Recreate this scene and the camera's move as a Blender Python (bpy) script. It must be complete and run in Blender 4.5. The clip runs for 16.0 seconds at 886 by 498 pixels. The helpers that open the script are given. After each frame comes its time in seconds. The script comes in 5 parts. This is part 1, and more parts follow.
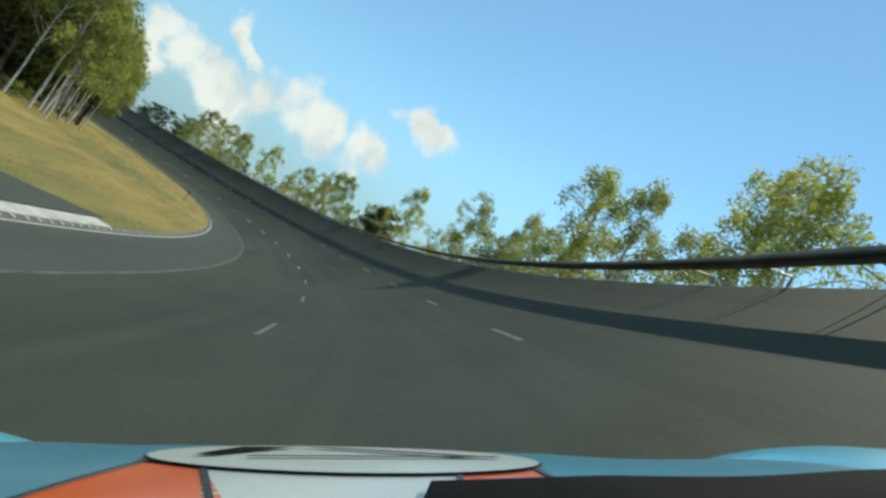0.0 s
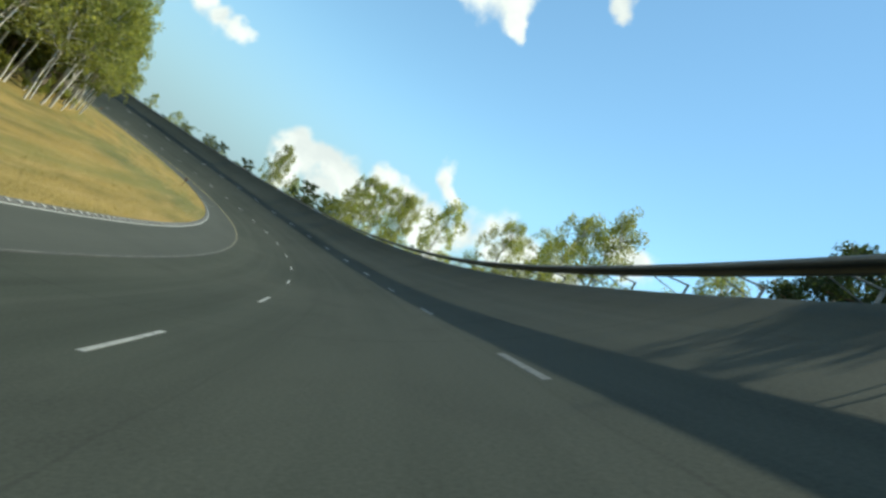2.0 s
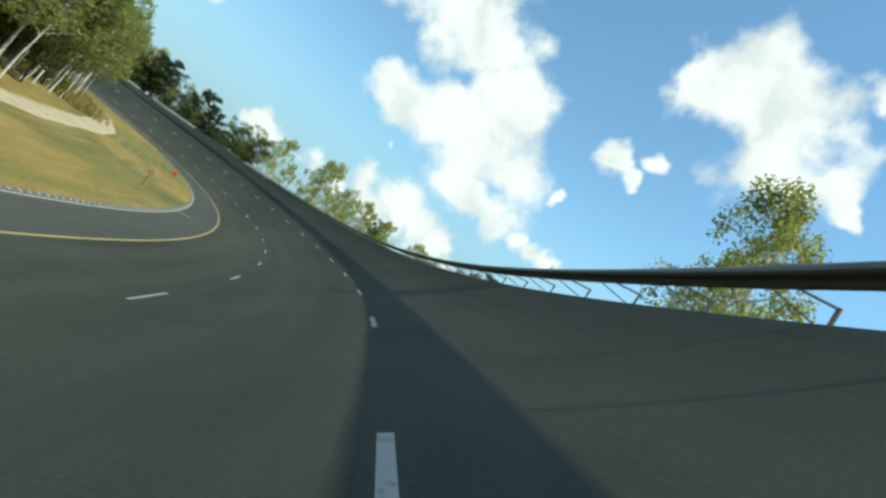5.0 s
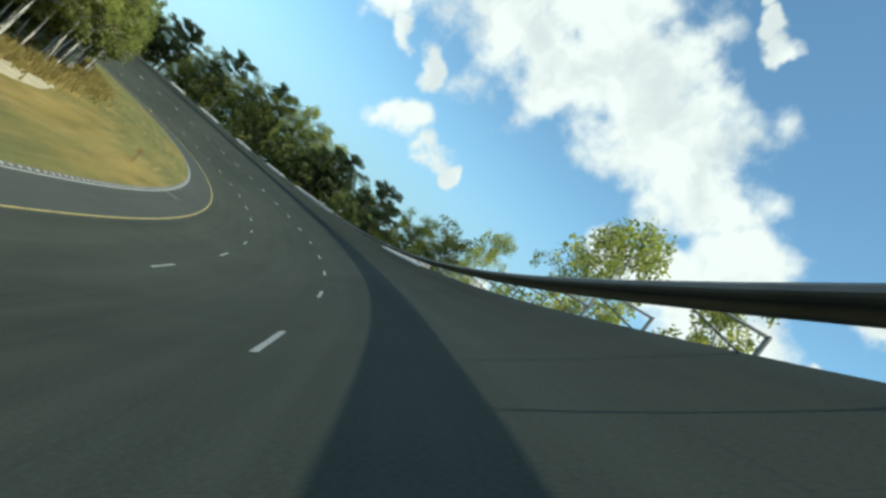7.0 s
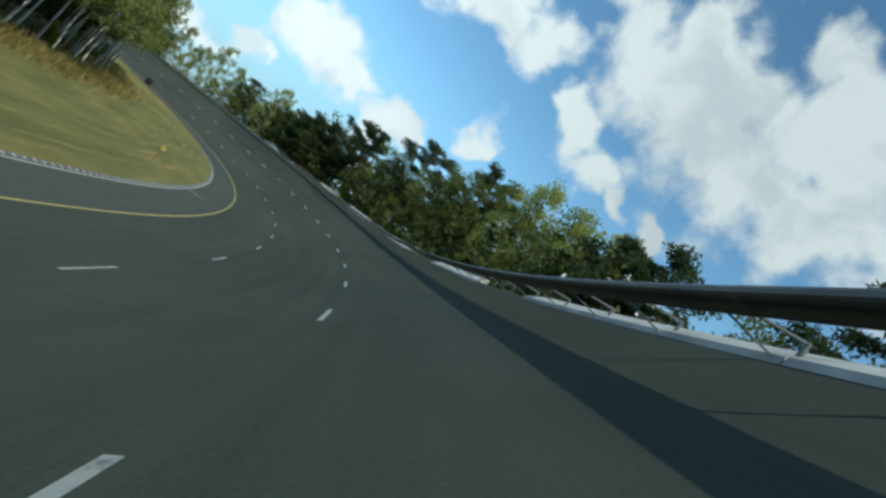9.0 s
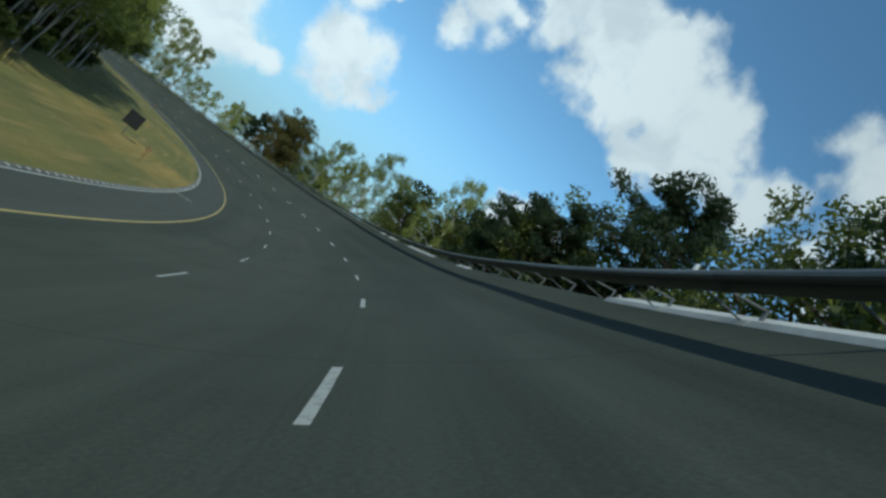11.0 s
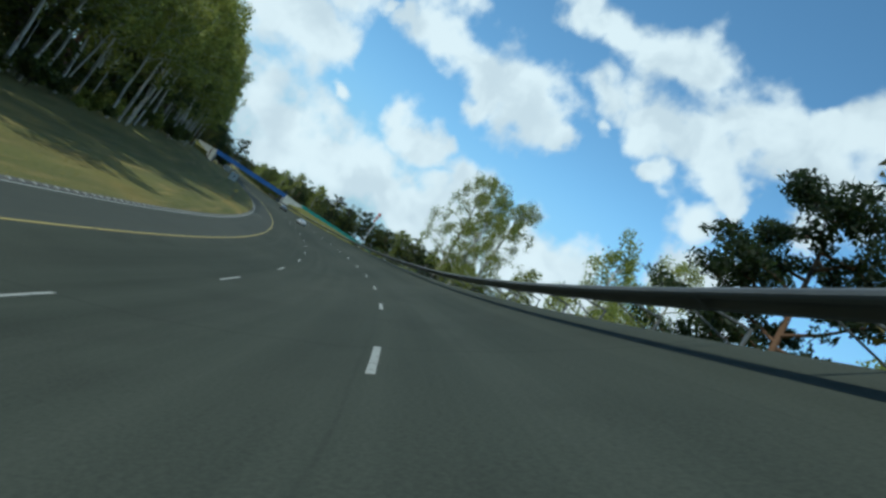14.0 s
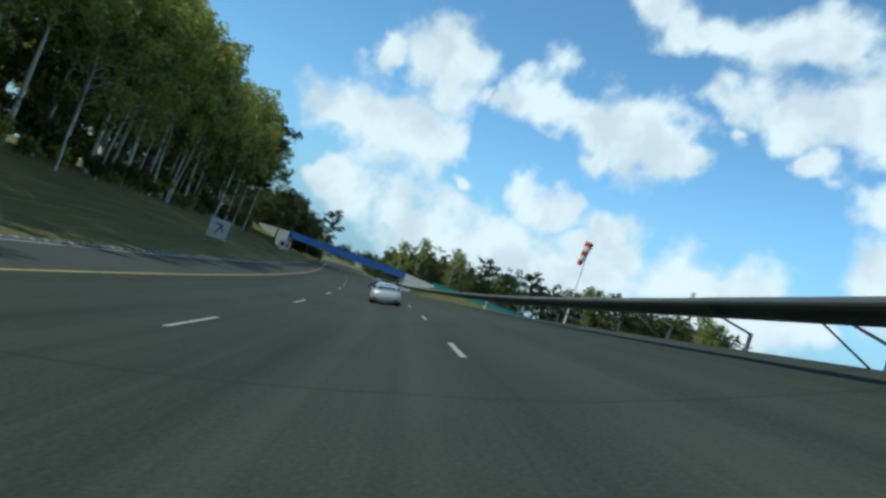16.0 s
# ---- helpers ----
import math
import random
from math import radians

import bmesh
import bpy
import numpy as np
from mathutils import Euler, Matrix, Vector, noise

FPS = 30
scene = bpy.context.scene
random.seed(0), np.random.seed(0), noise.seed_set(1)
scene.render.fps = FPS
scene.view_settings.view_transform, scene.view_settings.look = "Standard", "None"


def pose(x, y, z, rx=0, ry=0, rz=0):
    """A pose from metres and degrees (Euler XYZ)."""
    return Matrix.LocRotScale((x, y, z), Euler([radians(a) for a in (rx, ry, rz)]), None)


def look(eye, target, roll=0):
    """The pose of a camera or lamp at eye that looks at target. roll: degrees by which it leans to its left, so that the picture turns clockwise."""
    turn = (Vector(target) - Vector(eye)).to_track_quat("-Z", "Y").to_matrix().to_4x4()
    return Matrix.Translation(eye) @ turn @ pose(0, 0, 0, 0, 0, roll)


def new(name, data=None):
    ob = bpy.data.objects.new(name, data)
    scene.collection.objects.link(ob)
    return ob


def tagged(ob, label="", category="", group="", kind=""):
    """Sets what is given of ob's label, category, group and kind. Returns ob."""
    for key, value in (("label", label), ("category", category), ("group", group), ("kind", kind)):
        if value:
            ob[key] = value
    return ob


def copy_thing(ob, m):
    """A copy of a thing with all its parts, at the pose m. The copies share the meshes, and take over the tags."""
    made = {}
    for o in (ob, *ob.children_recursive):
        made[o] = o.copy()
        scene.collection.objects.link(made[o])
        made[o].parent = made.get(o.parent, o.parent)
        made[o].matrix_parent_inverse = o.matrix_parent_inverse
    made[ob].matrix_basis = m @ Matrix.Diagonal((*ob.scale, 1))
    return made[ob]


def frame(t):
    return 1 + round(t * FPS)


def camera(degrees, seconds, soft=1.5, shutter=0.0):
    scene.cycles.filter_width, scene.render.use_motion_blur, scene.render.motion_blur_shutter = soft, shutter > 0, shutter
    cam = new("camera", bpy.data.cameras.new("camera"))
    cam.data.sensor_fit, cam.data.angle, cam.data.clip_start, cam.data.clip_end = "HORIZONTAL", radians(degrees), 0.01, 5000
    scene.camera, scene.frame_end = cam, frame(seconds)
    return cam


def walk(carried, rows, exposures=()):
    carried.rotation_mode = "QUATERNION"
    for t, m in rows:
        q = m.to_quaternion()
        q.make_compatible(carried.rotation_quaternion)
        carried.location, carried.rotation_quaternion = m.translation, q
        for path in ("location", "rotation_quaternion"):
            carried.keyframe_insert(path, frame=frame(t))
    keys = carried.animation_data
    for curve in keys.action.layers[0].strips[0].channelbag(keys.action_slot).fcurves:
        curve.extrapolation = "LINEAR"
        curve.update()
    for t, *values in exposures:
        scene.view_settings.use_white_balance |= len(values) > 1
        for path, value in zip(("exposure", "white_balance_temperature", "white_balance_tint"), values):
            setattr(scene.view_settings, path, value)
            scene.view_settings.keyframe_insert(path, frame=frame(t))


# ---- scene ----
cam = camera(77.5, 16.0, soft=2.8)
ROWS = [
    (0.0, pose(-2.452, -0.964, 3.249, 98.25, -32.41, 16.71)),
    (0.5, pose(-8.798, 12.728, 3.278, 98.23, -32.93, 22.50)),
    (1.0, pose(-16.611, 25.948, 3.438, 98.40, -33.21, 28.67)),
    (1.5, pose(-26.156, 38.533, 3.526, 98.69, -33.96, 34.25)),
    (2.0, pose(-37.137, 50.218, 3.616, 98.49, -34.68, 40.27)),
    (2.5, pose(-49.602, 61.017, 3.789, 97.78, -34.72, 46.92)),
    (3.0, pose(-63.038, 70.408, 3.811, 98.06, -35.06, 53.05)),
    (3.5, pose(-77.772, 78.407, 3.937, 98.70, -35.72, 58.49)),
    (4.0, pose(-93.584, 85.010, 4.089, 98.40, -36.04, 65.09)),
    (4.5, pose(-110.323, 89.804, 4.265, 98.30, -36.53, 71.44)),
    (5.0, pose(-127.762, 92.757, 4.464, 98.36, -36.47, 77.93)),
    (5.5, pose(-145.715, 93.817, 4.726, 98.55, -37.16, 84.32)),
    (6.0, pose(-163.969, 92.787, 4.992, 98.73, -38.29, 90.88)),
    (6.5, pose(-182.162, 89.504, 5.240, 98.74, -39.56, 97.72)),
    (7.0, pose(-199.887, 83.909, 5.418, 98.44, -40.67, 104.90)),
    (7.5, pose(-216.832, 76.070, 5.490, 97.79, -41.64, 112.42)),
    (8.0, pose(-232.723, 66.131, 5.428, 97.46, -41.92, 119.53)),
    (8.5, pose(-247.365, 54.342, 5.353, 97.42, -41.05, 126.51)),
    (9.0, pose(-260.816, 40.739, 5.347, 96.54, -41.28, 134.43)),
    (9.5, pose(-272.166, 25.987, 5.166, 97.27, -40.33, 140.36)),
    (10.0, pose(-281.860, 9.726, 5.010, 97.52, -39.94, 147.15)),
    (10.5, pose(-289.513, -7.693, 4.955, 97.30, -39.81, 154.65)),
    (11.0, pose(-294.930, -26.097, 4.974, 96.93, -39.74, 162.60)),
    (11.5, pose(-297.903, -45.215, 5.021, 96.74, -39.50, 170.68)),
    (12.0, pose(-298.235, -64.887, 4.928, 96.95, -39.09, 178.04)),
    (12.5, pose(-295.925, -84.132, 4.812, 96.32, -38.91, -173.80)),
    (13.0, pose(-291.191, -102.876, 4.642, 95.71, -37.90, -166.03)),
    (13.5, pose(-284.138, -120.765, 4.345, 95.63, -36.67, -159.30)),
    (14.0, pose(-275.185, -137.539, 3.863, 95.09, -33.06, -152.62)),
    (14.5, pose(-264.459, -153.604, 3.588, 94.64, -30.30, -146.87)),
    (15.0, pose(-252.370, -168.196, 3.039, 94.65, -26.86, -141.68)),
    (15.5, pose(-239.270, -181.780, 2.630, 94.56, -23.08, -138.28)),
    (16.0, pose(-225.468, -194.932, 2.276, 94.88, -19.71, -134.47)),
]
EXPOSURES = [(0.0, -0.04, 6500, 0), (0.8, 0.08, 6600, 0), (3.0, 0.25, 6500, 0), (4.5, 0.20, 6400, -1), (7.4, 0.08, 6250, -1), (8.0, -0.18, 6050, -1), (8.5, -0.36, 5950, -1), (9.0, -0.36, 5850, -1),
             (11.5, -0.74, 5600, -2), (13.0, -0.74, 5550, -2), (14.5, -0.66, 5550, -2), (16.0, -0.62, 5550, -2)]
walk(cam, ROWS, EXPOSURES)

# ---- sky, sun ----
SUN_AZ, SUN_EL = 15.5, 50.3


def unit(az, el):
    a, e = radians(az), radians(el)
    return Vector((math.sin(a) * math.cos(e), math.cos(a) * math.cos(e), math.sin(e)))


# cumulus banks: strokes through puffs, each with its bearing, height and radius in degrees
CLOUDS_A = [[(121.0, 20.7, 1.5), (126.8, 22.2, 2.9)],
            [(116.2, 12.9, 2.0), (121.7, 15.1, 2.8), (127.5, 14.1, 2.6), (130.8, 15.3, 1.0)],
            [(132.8, 11.5, 0.9)],
            [(119.1, 7.4, 1.6), (123.9, 7.6, 2.6), (129.9, 5.8, 3.2), (137.2, 5.6, 3.5), (142.7, 6.5, 2.8), (148.2, 7.2, 2.6)],
            [(139.7, 13.1, 1.8), (142.6, 11.9, 1.8)],
            [(147.9, 10.6, 2.2)],
            [(131.0, 20.3, 0.8), (135.2, 20.6, 1.8), (139.5, 22.6, 2.5), (145.4, 21.6, 3.0), (150.6, 21.3, 2.2), (152.8, 20.1, 1.1)],
            [(144.2, 18.9, 2.0)],
            [(146.2, 32.3, 1.8), (151.8, 31.6, 1.8), (158.1, 30.8, 2.3), (163.2, 31.5, 2.4), (169.1, 29.5, 2.6), (171.8, 27.3, 1.8)],
            [(156.1, 26.1, 1.8), (160.9, 25.4, 2.2), (166.9, 25.9, 2.3), (171.7, 23.5, 1.5)],
            [(156.6, 22.7, 1.0)],
            [(170.4, 20.0, 2.0)],
            [(164.3, 21.7, 1.2)]]
CLOUDS_B = [[(129.3, 4.6, 1.8), (135.0, 5.5, 2.7), (141.9, 5.4, 3.1), (147.4, 4.7, 1.9)],
            [(157.1, 8.4, 3.2)],
            [(162.3, 9.3, 2.6)],
            [(170.1, 29.8, 2.3)],
            [(175.2, 30.5, 1.5), (177.3, 29.3, 1.2)],
            [(179.9, 32.0, 1.9), (-175.5, 31.3, 2.3), (-173.4, 28.1, 1.9)]]
CLOUDS_C = [[(148.3, 4.9, 2.2), (153.5, 5.3, 2.8), (160.7, 5.5, 3.0), (167.0, 6.7, 1.6)],
            [(173.0, 14.0, 3.2), (177.5, 13.2, 1.5)],
            [(173.3, 22.2, 0.9)],
            [(172.2, 28.1, 2.4), (179.1, 27.8, 2.9), (-177.1, 27.0, 1.2)],
            [(176.4, 31.1, 1.3)],
            [(179.4, 23.3, 1.4)],
            [(-178.1, 32.7, 2.0), (-172.3, 32.9, 3.3), (-164.0, 32.1, 3.7), (-157.0, 31.0, 3.0), (-152.3, 30.5, 2.2)],
            [(-167.6, 27.8, 2.6), (-160.3, 27.6, 2.4), (-153.5, 25.5, 2.5), (-148.3, 26.1, 1.6)],
            [(-163.7, 36.0, 0.9)]]
CLOUDS_D = [[(-172.1, 3.9, 1.2), (-168.2, 4.8, 1.6)],
            [(-164.4, 11.8, 1.8), (-159.8, 11.5, 2.4), (-155.7, 11.1, 1.2)],
            [(-167.3, 7.2, 1.1), (-164.0, 7.1, 0.5)],
            [(-151.6, 10.9, 1.8), (-148.8, 11.2, 0.8)],
            [(-146.1, 27.1, 2.6)],
            [(-144.2, 15.7, 1.5), (-141.7, 15.6, 0.7)],
            [(-138.6, 24.0, 1.7), (-133.6, 21.4, 2.1), (-128.3, 19.7, 1.0)],
            [(-138.3, 32.7, 3.0), (-127.2, 31.0, 5.1), (-118.2, 28.4, 4.8), (-111.8, 26.3, 3.1)],
            [(-113.5, 35.3, 4.1), (-107.7, 28.6, 3.1)],
            [(-132.8, 36.1, 2.8)],
            [(-124.2, 19.9, 1.4)],
            [(-120.1, 39.1, 1.9)]]
CLOUDS_E = [[(-106.5, 30.1, 5.6), (-99.3, 28.9, 4.9), (-93.5, 26.9, 3.4), (-90.0, 26.1, 1.8)],
            [(-115.0, 37.1, 2.8)],
            [(-150.2, 4.1, 1.2)],
            [(-123.9, 13.3, 1.5), (-120.9, 14.4, 1.7), (-115.0, 12.4, 0.9)],
            [(-100.9, 42.7, 0.8), (-95.9, 40.4, 1.0)]]
CLOUDS_F = [[(-95.3, 16.4, 2.3), (-86.5, 21.4, 3.5)],
            [(-86.2, 17.5, 3.4), (-81.8, 16.8, 2.5)],
            [(-85.5, 13.1, 2.1), (-80.7, 12.7, 2.2)],
            [(-77.1, 12.2, 1.2), (-73.3, 12.1, 1.0)],
            [(-104.1, 5.2, 1.2), (-95.6, 5.2, 1.3)],
            [(-92.3, 6.7, 1.6), (-86.6, 7.2, 1.9), (-81.3, 4.9, 1.1)],
            [(-93.1, 11.6, 0.6)],
            [(-77.0, 17.3, 0.7)],
            [(-74.6, 24.1, 1.3), (-71.9, 23.6, 0.8)],
            [(-70.6, 26.1, 1.1)],
            [(-72.0, 32.7, 1.9), (-65.7, 34.9, 3.9), (-60.2, 31.3, 3.5), (-55.1, 30.8, 2.0), (-51.5, 29.4, 0.9)],
            [(-55.1, 37.9, 1.5), (-49.6, 38.8, 2.9), (-44.3, 38.5, 1.5), (-43.5, 36.0, 1.0)],
            [(-52.4, 41.3, 1.2)]]
CLOUDS_G = [[(-63.0, 4.2, 1.2), (-62.3, 7.4, 1.5), (-59.0, 6.9, 1.8), (-55.7, 6.5, 1.4)],
            [(-58.7, 4.5, 1.2)],
            [(-54.5, 8.4, 1.0), (-50.7, 7.6, 1.4), (-46.5, 6.5, 1.9)],
            [(-49.3, 12.8, 1.2), (-46.7, 11.6, 0.8)],
            [(-44.4, 9.4, 1.5), (-42.0, 11.1, 2.1), (-38.4, 10.4, 1.7)],
            [(-34.8, 11.0, 1.6), (-32.0, 11.1, 1.5)],
            [(-29.8, 16.3, 1.3), (-28.0, 16.7, 1.5)],
            [(-26.9, 28.7, 0.4)]]


def puffs():
    """The puffs of all strokes, with more between those that stand far apart."""
    for stroke in CLOUDS_A + CLOUDS_B + CLOUDS_C + CLOUDS_D + CLOUDS_E + CLOUDS_F + CLOUDS_G:
        for i, (az, el, r) in enumerate(stroke):
            yield unit(az, el), r
            if i + 1 < len(stroke):
                u, v, q = unit(az, el), unit(*stroke[i + 1][:2]), stroke[i + 1][2]
                if math.degrees(u.angle(v)) > 0.75 * (r + q):
                    yield (u + v).normalized(), (r + q) / 2


def build_world():
    world = bpy.data.worlds.new("sky")
    scene.world = world
    world.use_nodes = True
    nt = world.node_tree
    nt.nodes.clear()
    N, L = nt.nodes.new, nt.links.new
    out, bg = N("ShaderNodeOutputWorld"), N("ShaderNodeBackground")
    sky = N("ShaderNodeTexSky")
    sky.sky_type, sky.sun_disc = "NISHITA", False
    sky.sun_elevation, sky.sun_rotation = radians(SUN_EL), radians(SUN_AZ)
    sky.air_density, sky.dust_density, sky.ozone_density = 1.0, 0.0, 1.5
    co = N("ShaderNodeTexCoord")
    warp, fine = N("ShaderNodeTexNoise"), N("ShaderNodeTexNoise")
    warp.inputs["Scale"].default_value, warp.inputs["Detail"].default_value = 9.0, 5.0
    fine.inputs["Scale"].default_value, fine.inputs["Detail"].default_value = 13.0, 7.0
    fine.inputs["Roughness"].default_value = 0.52
    L(co.outputs["Generated"], warp.inputs["Vector"])
    L(co.outputs["Generated"], fine.inputs["Vector"])
    off = N("ShaderNodeVectorMath")
    off.operation = "SUBTRACT"
    L(warp.outputs["Color"], off.inputs[0])
    off.inputs[1].default_value = (0.5, 0.5, 0.5)
    sc = N("ShaderNodeVectorMath")
    sc.operation = "SCALE"
    L(off.outputs[0], sc.inputs[0])
    sc.inputs["Scale"].default_value = 0.14
    d = N("ShaderNodeVectorMath")
    d.operation = "ADD"
    L(co.outputs["Generated"], d.inputs[0])
    L(sc.outputs[0], d.inputs[1])
    top = None
    for place, r in puffs():
        dist = N("ShaderNodeVectorMath")
        dist.operation = "DISTANCE"
        L(d.outputs[0], dist.inputs[0])
        dist.inputs[1].default_value = place
        ma = N("ShaderNodeMath")
        ma.operation = "MULTIPLY_ADD"
        L(dist.outputs["Value"], ma.inputs[0])
        ma.inputs[1].default_value = -1 / (radians(r) * 1.33)
        ma.inputs[2].default_value = 1.0
        if top is None:
            top = ma
        else:
            mx = N("ShaderNodeMath")
            mx.operation = "SMOOTH_MAX"
            L(top.outputs[0], mx.inputs[0])
            L(ma.outputs[0], mx.inputs[1])
            mx.inputs[2].default_value = 0.25
            top = mx
    add = N("ShaderNodeMath")
    add.operation = "MULTIPLY_ADD"
    L(fine.outputs["Fac"], add.inputs[0])
    add.inputs[1].default_value = 2.1
    L(top.outputs[0], add.inputs[2])
    mask = N("ShaderNodeMapRange")
    mask.interpolation_type = "SMOOTHSTEP"
    mask.inputs["From Min"].default_value, mask.inputs["From Max"].default_value = 0.76, 1.50
    L(add.outputs[0], mask.inputs["Value"])
    soft = N("ShaderNodeTexNoise")
    soft.inputs["Scale"].default_value, soft.inputs["Detail"].default_value = 9.0, 6.0
    shift = N("ShaderNodeVectorMath")
    shift.operation = "ADD"
    L(d.outputs[0], shift.inputs[0])
    shift.inputs[1].default_value = (3.1, 1.7, 0.4)
    L(shift.outputs[0], soft.inputs["Vector"])
    shade = N("ShaderNodeMapRange")
    shade.interpolation_type = "SMOOTHSTEP"
    shade.inputs["From Min"].default_value, shade.inputs["From Max"].default_value = 0.42, 0.66
    shade.inputs["To Min"].default_value, shade.inputs["To Max"].default_value = 1.0, 0.15
    L(soft.outputs["Fac"], shade.inputs["Value"])
    col = N("ShaderNodeMix")
    col.data_type = "RGBA"
    L(shade.outputs["Result"], col.inputs["Factor"])
    col.inputs["A"].default_value = (6.3, 6.7, 6.9, 1)
    col.inputs["B"].default_value = (8.4, 8.6, 8.45, 1)
    mix = N("ShaderNodeMix")
    mix.data_type = "RGBA"
    L(mask.outputs["Result"], mix.inputs["Factor"])
    clear = N("ShaderNodeMix")
    clear.data_type, clear.blend_type = "RGBA", "MULTIPLY"
    clear.inputs["Factor"].default_value = 1.0
    L(sky.outputs["Color"], clear.inputs["A"])
    clear.inputs["B"].default_value = (1.46, 1.74, 1.66, 1)
    part_z = N("ShaderNodeSeparateXYZ")
    L(co.outputs["Generated"], part_z.inputs[0])
    low = N("ShaderNodeMapRange")
    low.interpolation_type = "SMOOTHSTEP"
    low.inputs["From Min"].default_value, low.inputs["From Max"].default_value = 0.0, 0.32
    low.inputs["To Min"].default_value, low.inputs["To Max"].default_value = 0.92, 0.0
    L(part_z.outputs["Z"], low.inputs["Value"])
    haze = N("ShaderNodeMix")
    haze.data_type = "RGBA"
    L(low.outputs["Result"], haze.inputs["Factor"])
    L(clear.outputs["Result"], haze.inputs["A"])
    haze.inputs["B"].default_value = (2.7, 3.95, 5.0, 1)
    L(haze.outputs["Result"], mix.inputs["A"])
    L(col.outputs["Result"], mix.inputs["B"])
    facing = N("ShaderNodeVectorMath")
    facing.operation = "DOT_PRODUCT"
    L(co.outputs["Generated"], facing.inputs[0])
    facing.inputs[1].default_value = unit(-28.0, 0.0)
    veil = N("ShaderNodeMapRange")
    veil.interpolation_type = "SMOOTHSTEP"
    veil.inputs["From Min"].default_value, veil.inputs["From Max"].default_value = -1.0, 0.0
    veil.inputs["To Min"].default_value, veil.inputs["To Max"].default_value = 1.18, 0.77
    L(facing.outputs["Value"], veil.inputs["Value"])
    dim = N("ShaderNodeVectorMath")
    dim.operation = "SCALE"
    L(mix.outputs["Result"], dim.inputs[0])
    L(veil.outputs["Result"], dim.inputs["Scale"])
    L(dim.outputs[0], bg.inputs["Color"])
    bg.inputs["Strength"].default_value = 0.138
    L(bg.outputs[0], out.inputs["Surface"])


build_world()
sun = new("sun", bpy.data.lights.new("sun", "SUN"))
sun.data.energy, sun.data.angle, sun.data.color = 5.0, radians(0.5), (1.0, 0.92, 0.74)
sun.matrix_world = look(unit(SUN_AZ, SUN_EL) * 50, (0, 0, 0))


# ---- materials ----
class Nodes:
    """A small builder of node materials."""

    def __init__(self, name, rough=0.7, metal=0.0):
        self.mat = bpy.data.materials.new(name)
        self.mat.use_nodes = True
        self.t = self.mat.node_tree
        self.b = self.t.nodes["Principled BSDF"]
        self.b.inputs["Roughness"].default_value, self.b.inputs["Metallic"].default_value = rough, metal

    def node(self, kind, **values):
        n = self.t.nodes.new(kind)
        for k, v in values.items():
            n.inputs[k].default_value = v
        return n

    def link(self, a, b):
        self.t.links.new(a, b)

    def coords(self, which="Object", scale=(1, 1, 1)):
        c, m = self.node("ShaderNodeTexCoord"), self.node("ShaderNodeMapping")
        self.link(c.outputs[which], m.inputs["Vector"])
        m.inputs["Scale"].default_value = scale
        return m.outputs["Vector"]

    def noise(self, vec, scale, detail=4.0, rough=0.55):
        n = self.node("ShaderNodeTexNoise", Scale=scale, Detail=detail, Roughness=rough)
        self.link(vec, n.inputs["Vector"])
        return n.outputs["Fac"]

    def ramp(self, fac, stops):
        r = self.node("ShaderNodeValToRGB")
        el = r.color_ramp.elements
        while len(el) < len(stops):
            el.new(0.5)
        for e, (p, c) in zip(el, stops):
            e.position, e.color = p, (*c, 1)
        self.link(fac, r.inputs["Fac"])
        return r.outputs["Color"]

    def mix(self, fac, a, b, blend="MIX"):
        m = self.node("ShaderNodeMix")
        m.data_type, m.blend_type = "RGBA", blend
        for sock, v in (("Factor", fac), ("A", a), ("B", b)):
            if isinstance(v, (int, float)):
                m.inputs[sock].default_value = v
            elif isinstance(v, tuple):
                m.inputs[sock].default_value = (*v, 1)
            else:
                self.link(v, m.inputs[sock])
        return m.outputs["Result"]

    def colour(self, v):
        if isinstance(v, tuple):
            self.b.inputs["Base Color"].default_value = (*v, 1)
        else:
            self.link(v, self.b.inputs["Base Color"])
        return self

    def bump(self, h, strength=0.3, distance=0.02):
        b = self.node("ShaderNodeBump", Strength=strength, Distance=distance)
        self.link(h, b.inputs["Height"])
        self.link(b.outputs["Normal"], self.b.inputs["Normal"])
        return self


def plain(name, colour, rough=0.6, metal=0.0, vary=0.25, scale=3.0):
    n = Nodes(name, rough, metal)
    v = n.coords("Object")
    dark = tuple(c * (1 - vary) for c in colour)
    lite = tuple(min(1.0, c * (1 + vary * 0.6)) for c in colour)
    f = n.noise(v, scale, 6.0)
    n.colour(n.ramp(f, [(0.3, dark), (0.55, colour), (0.75, lite)]))
    n.bump(n.noise(v, scale * 12, 3.0), 0.15, 0.01)
    return n.mat


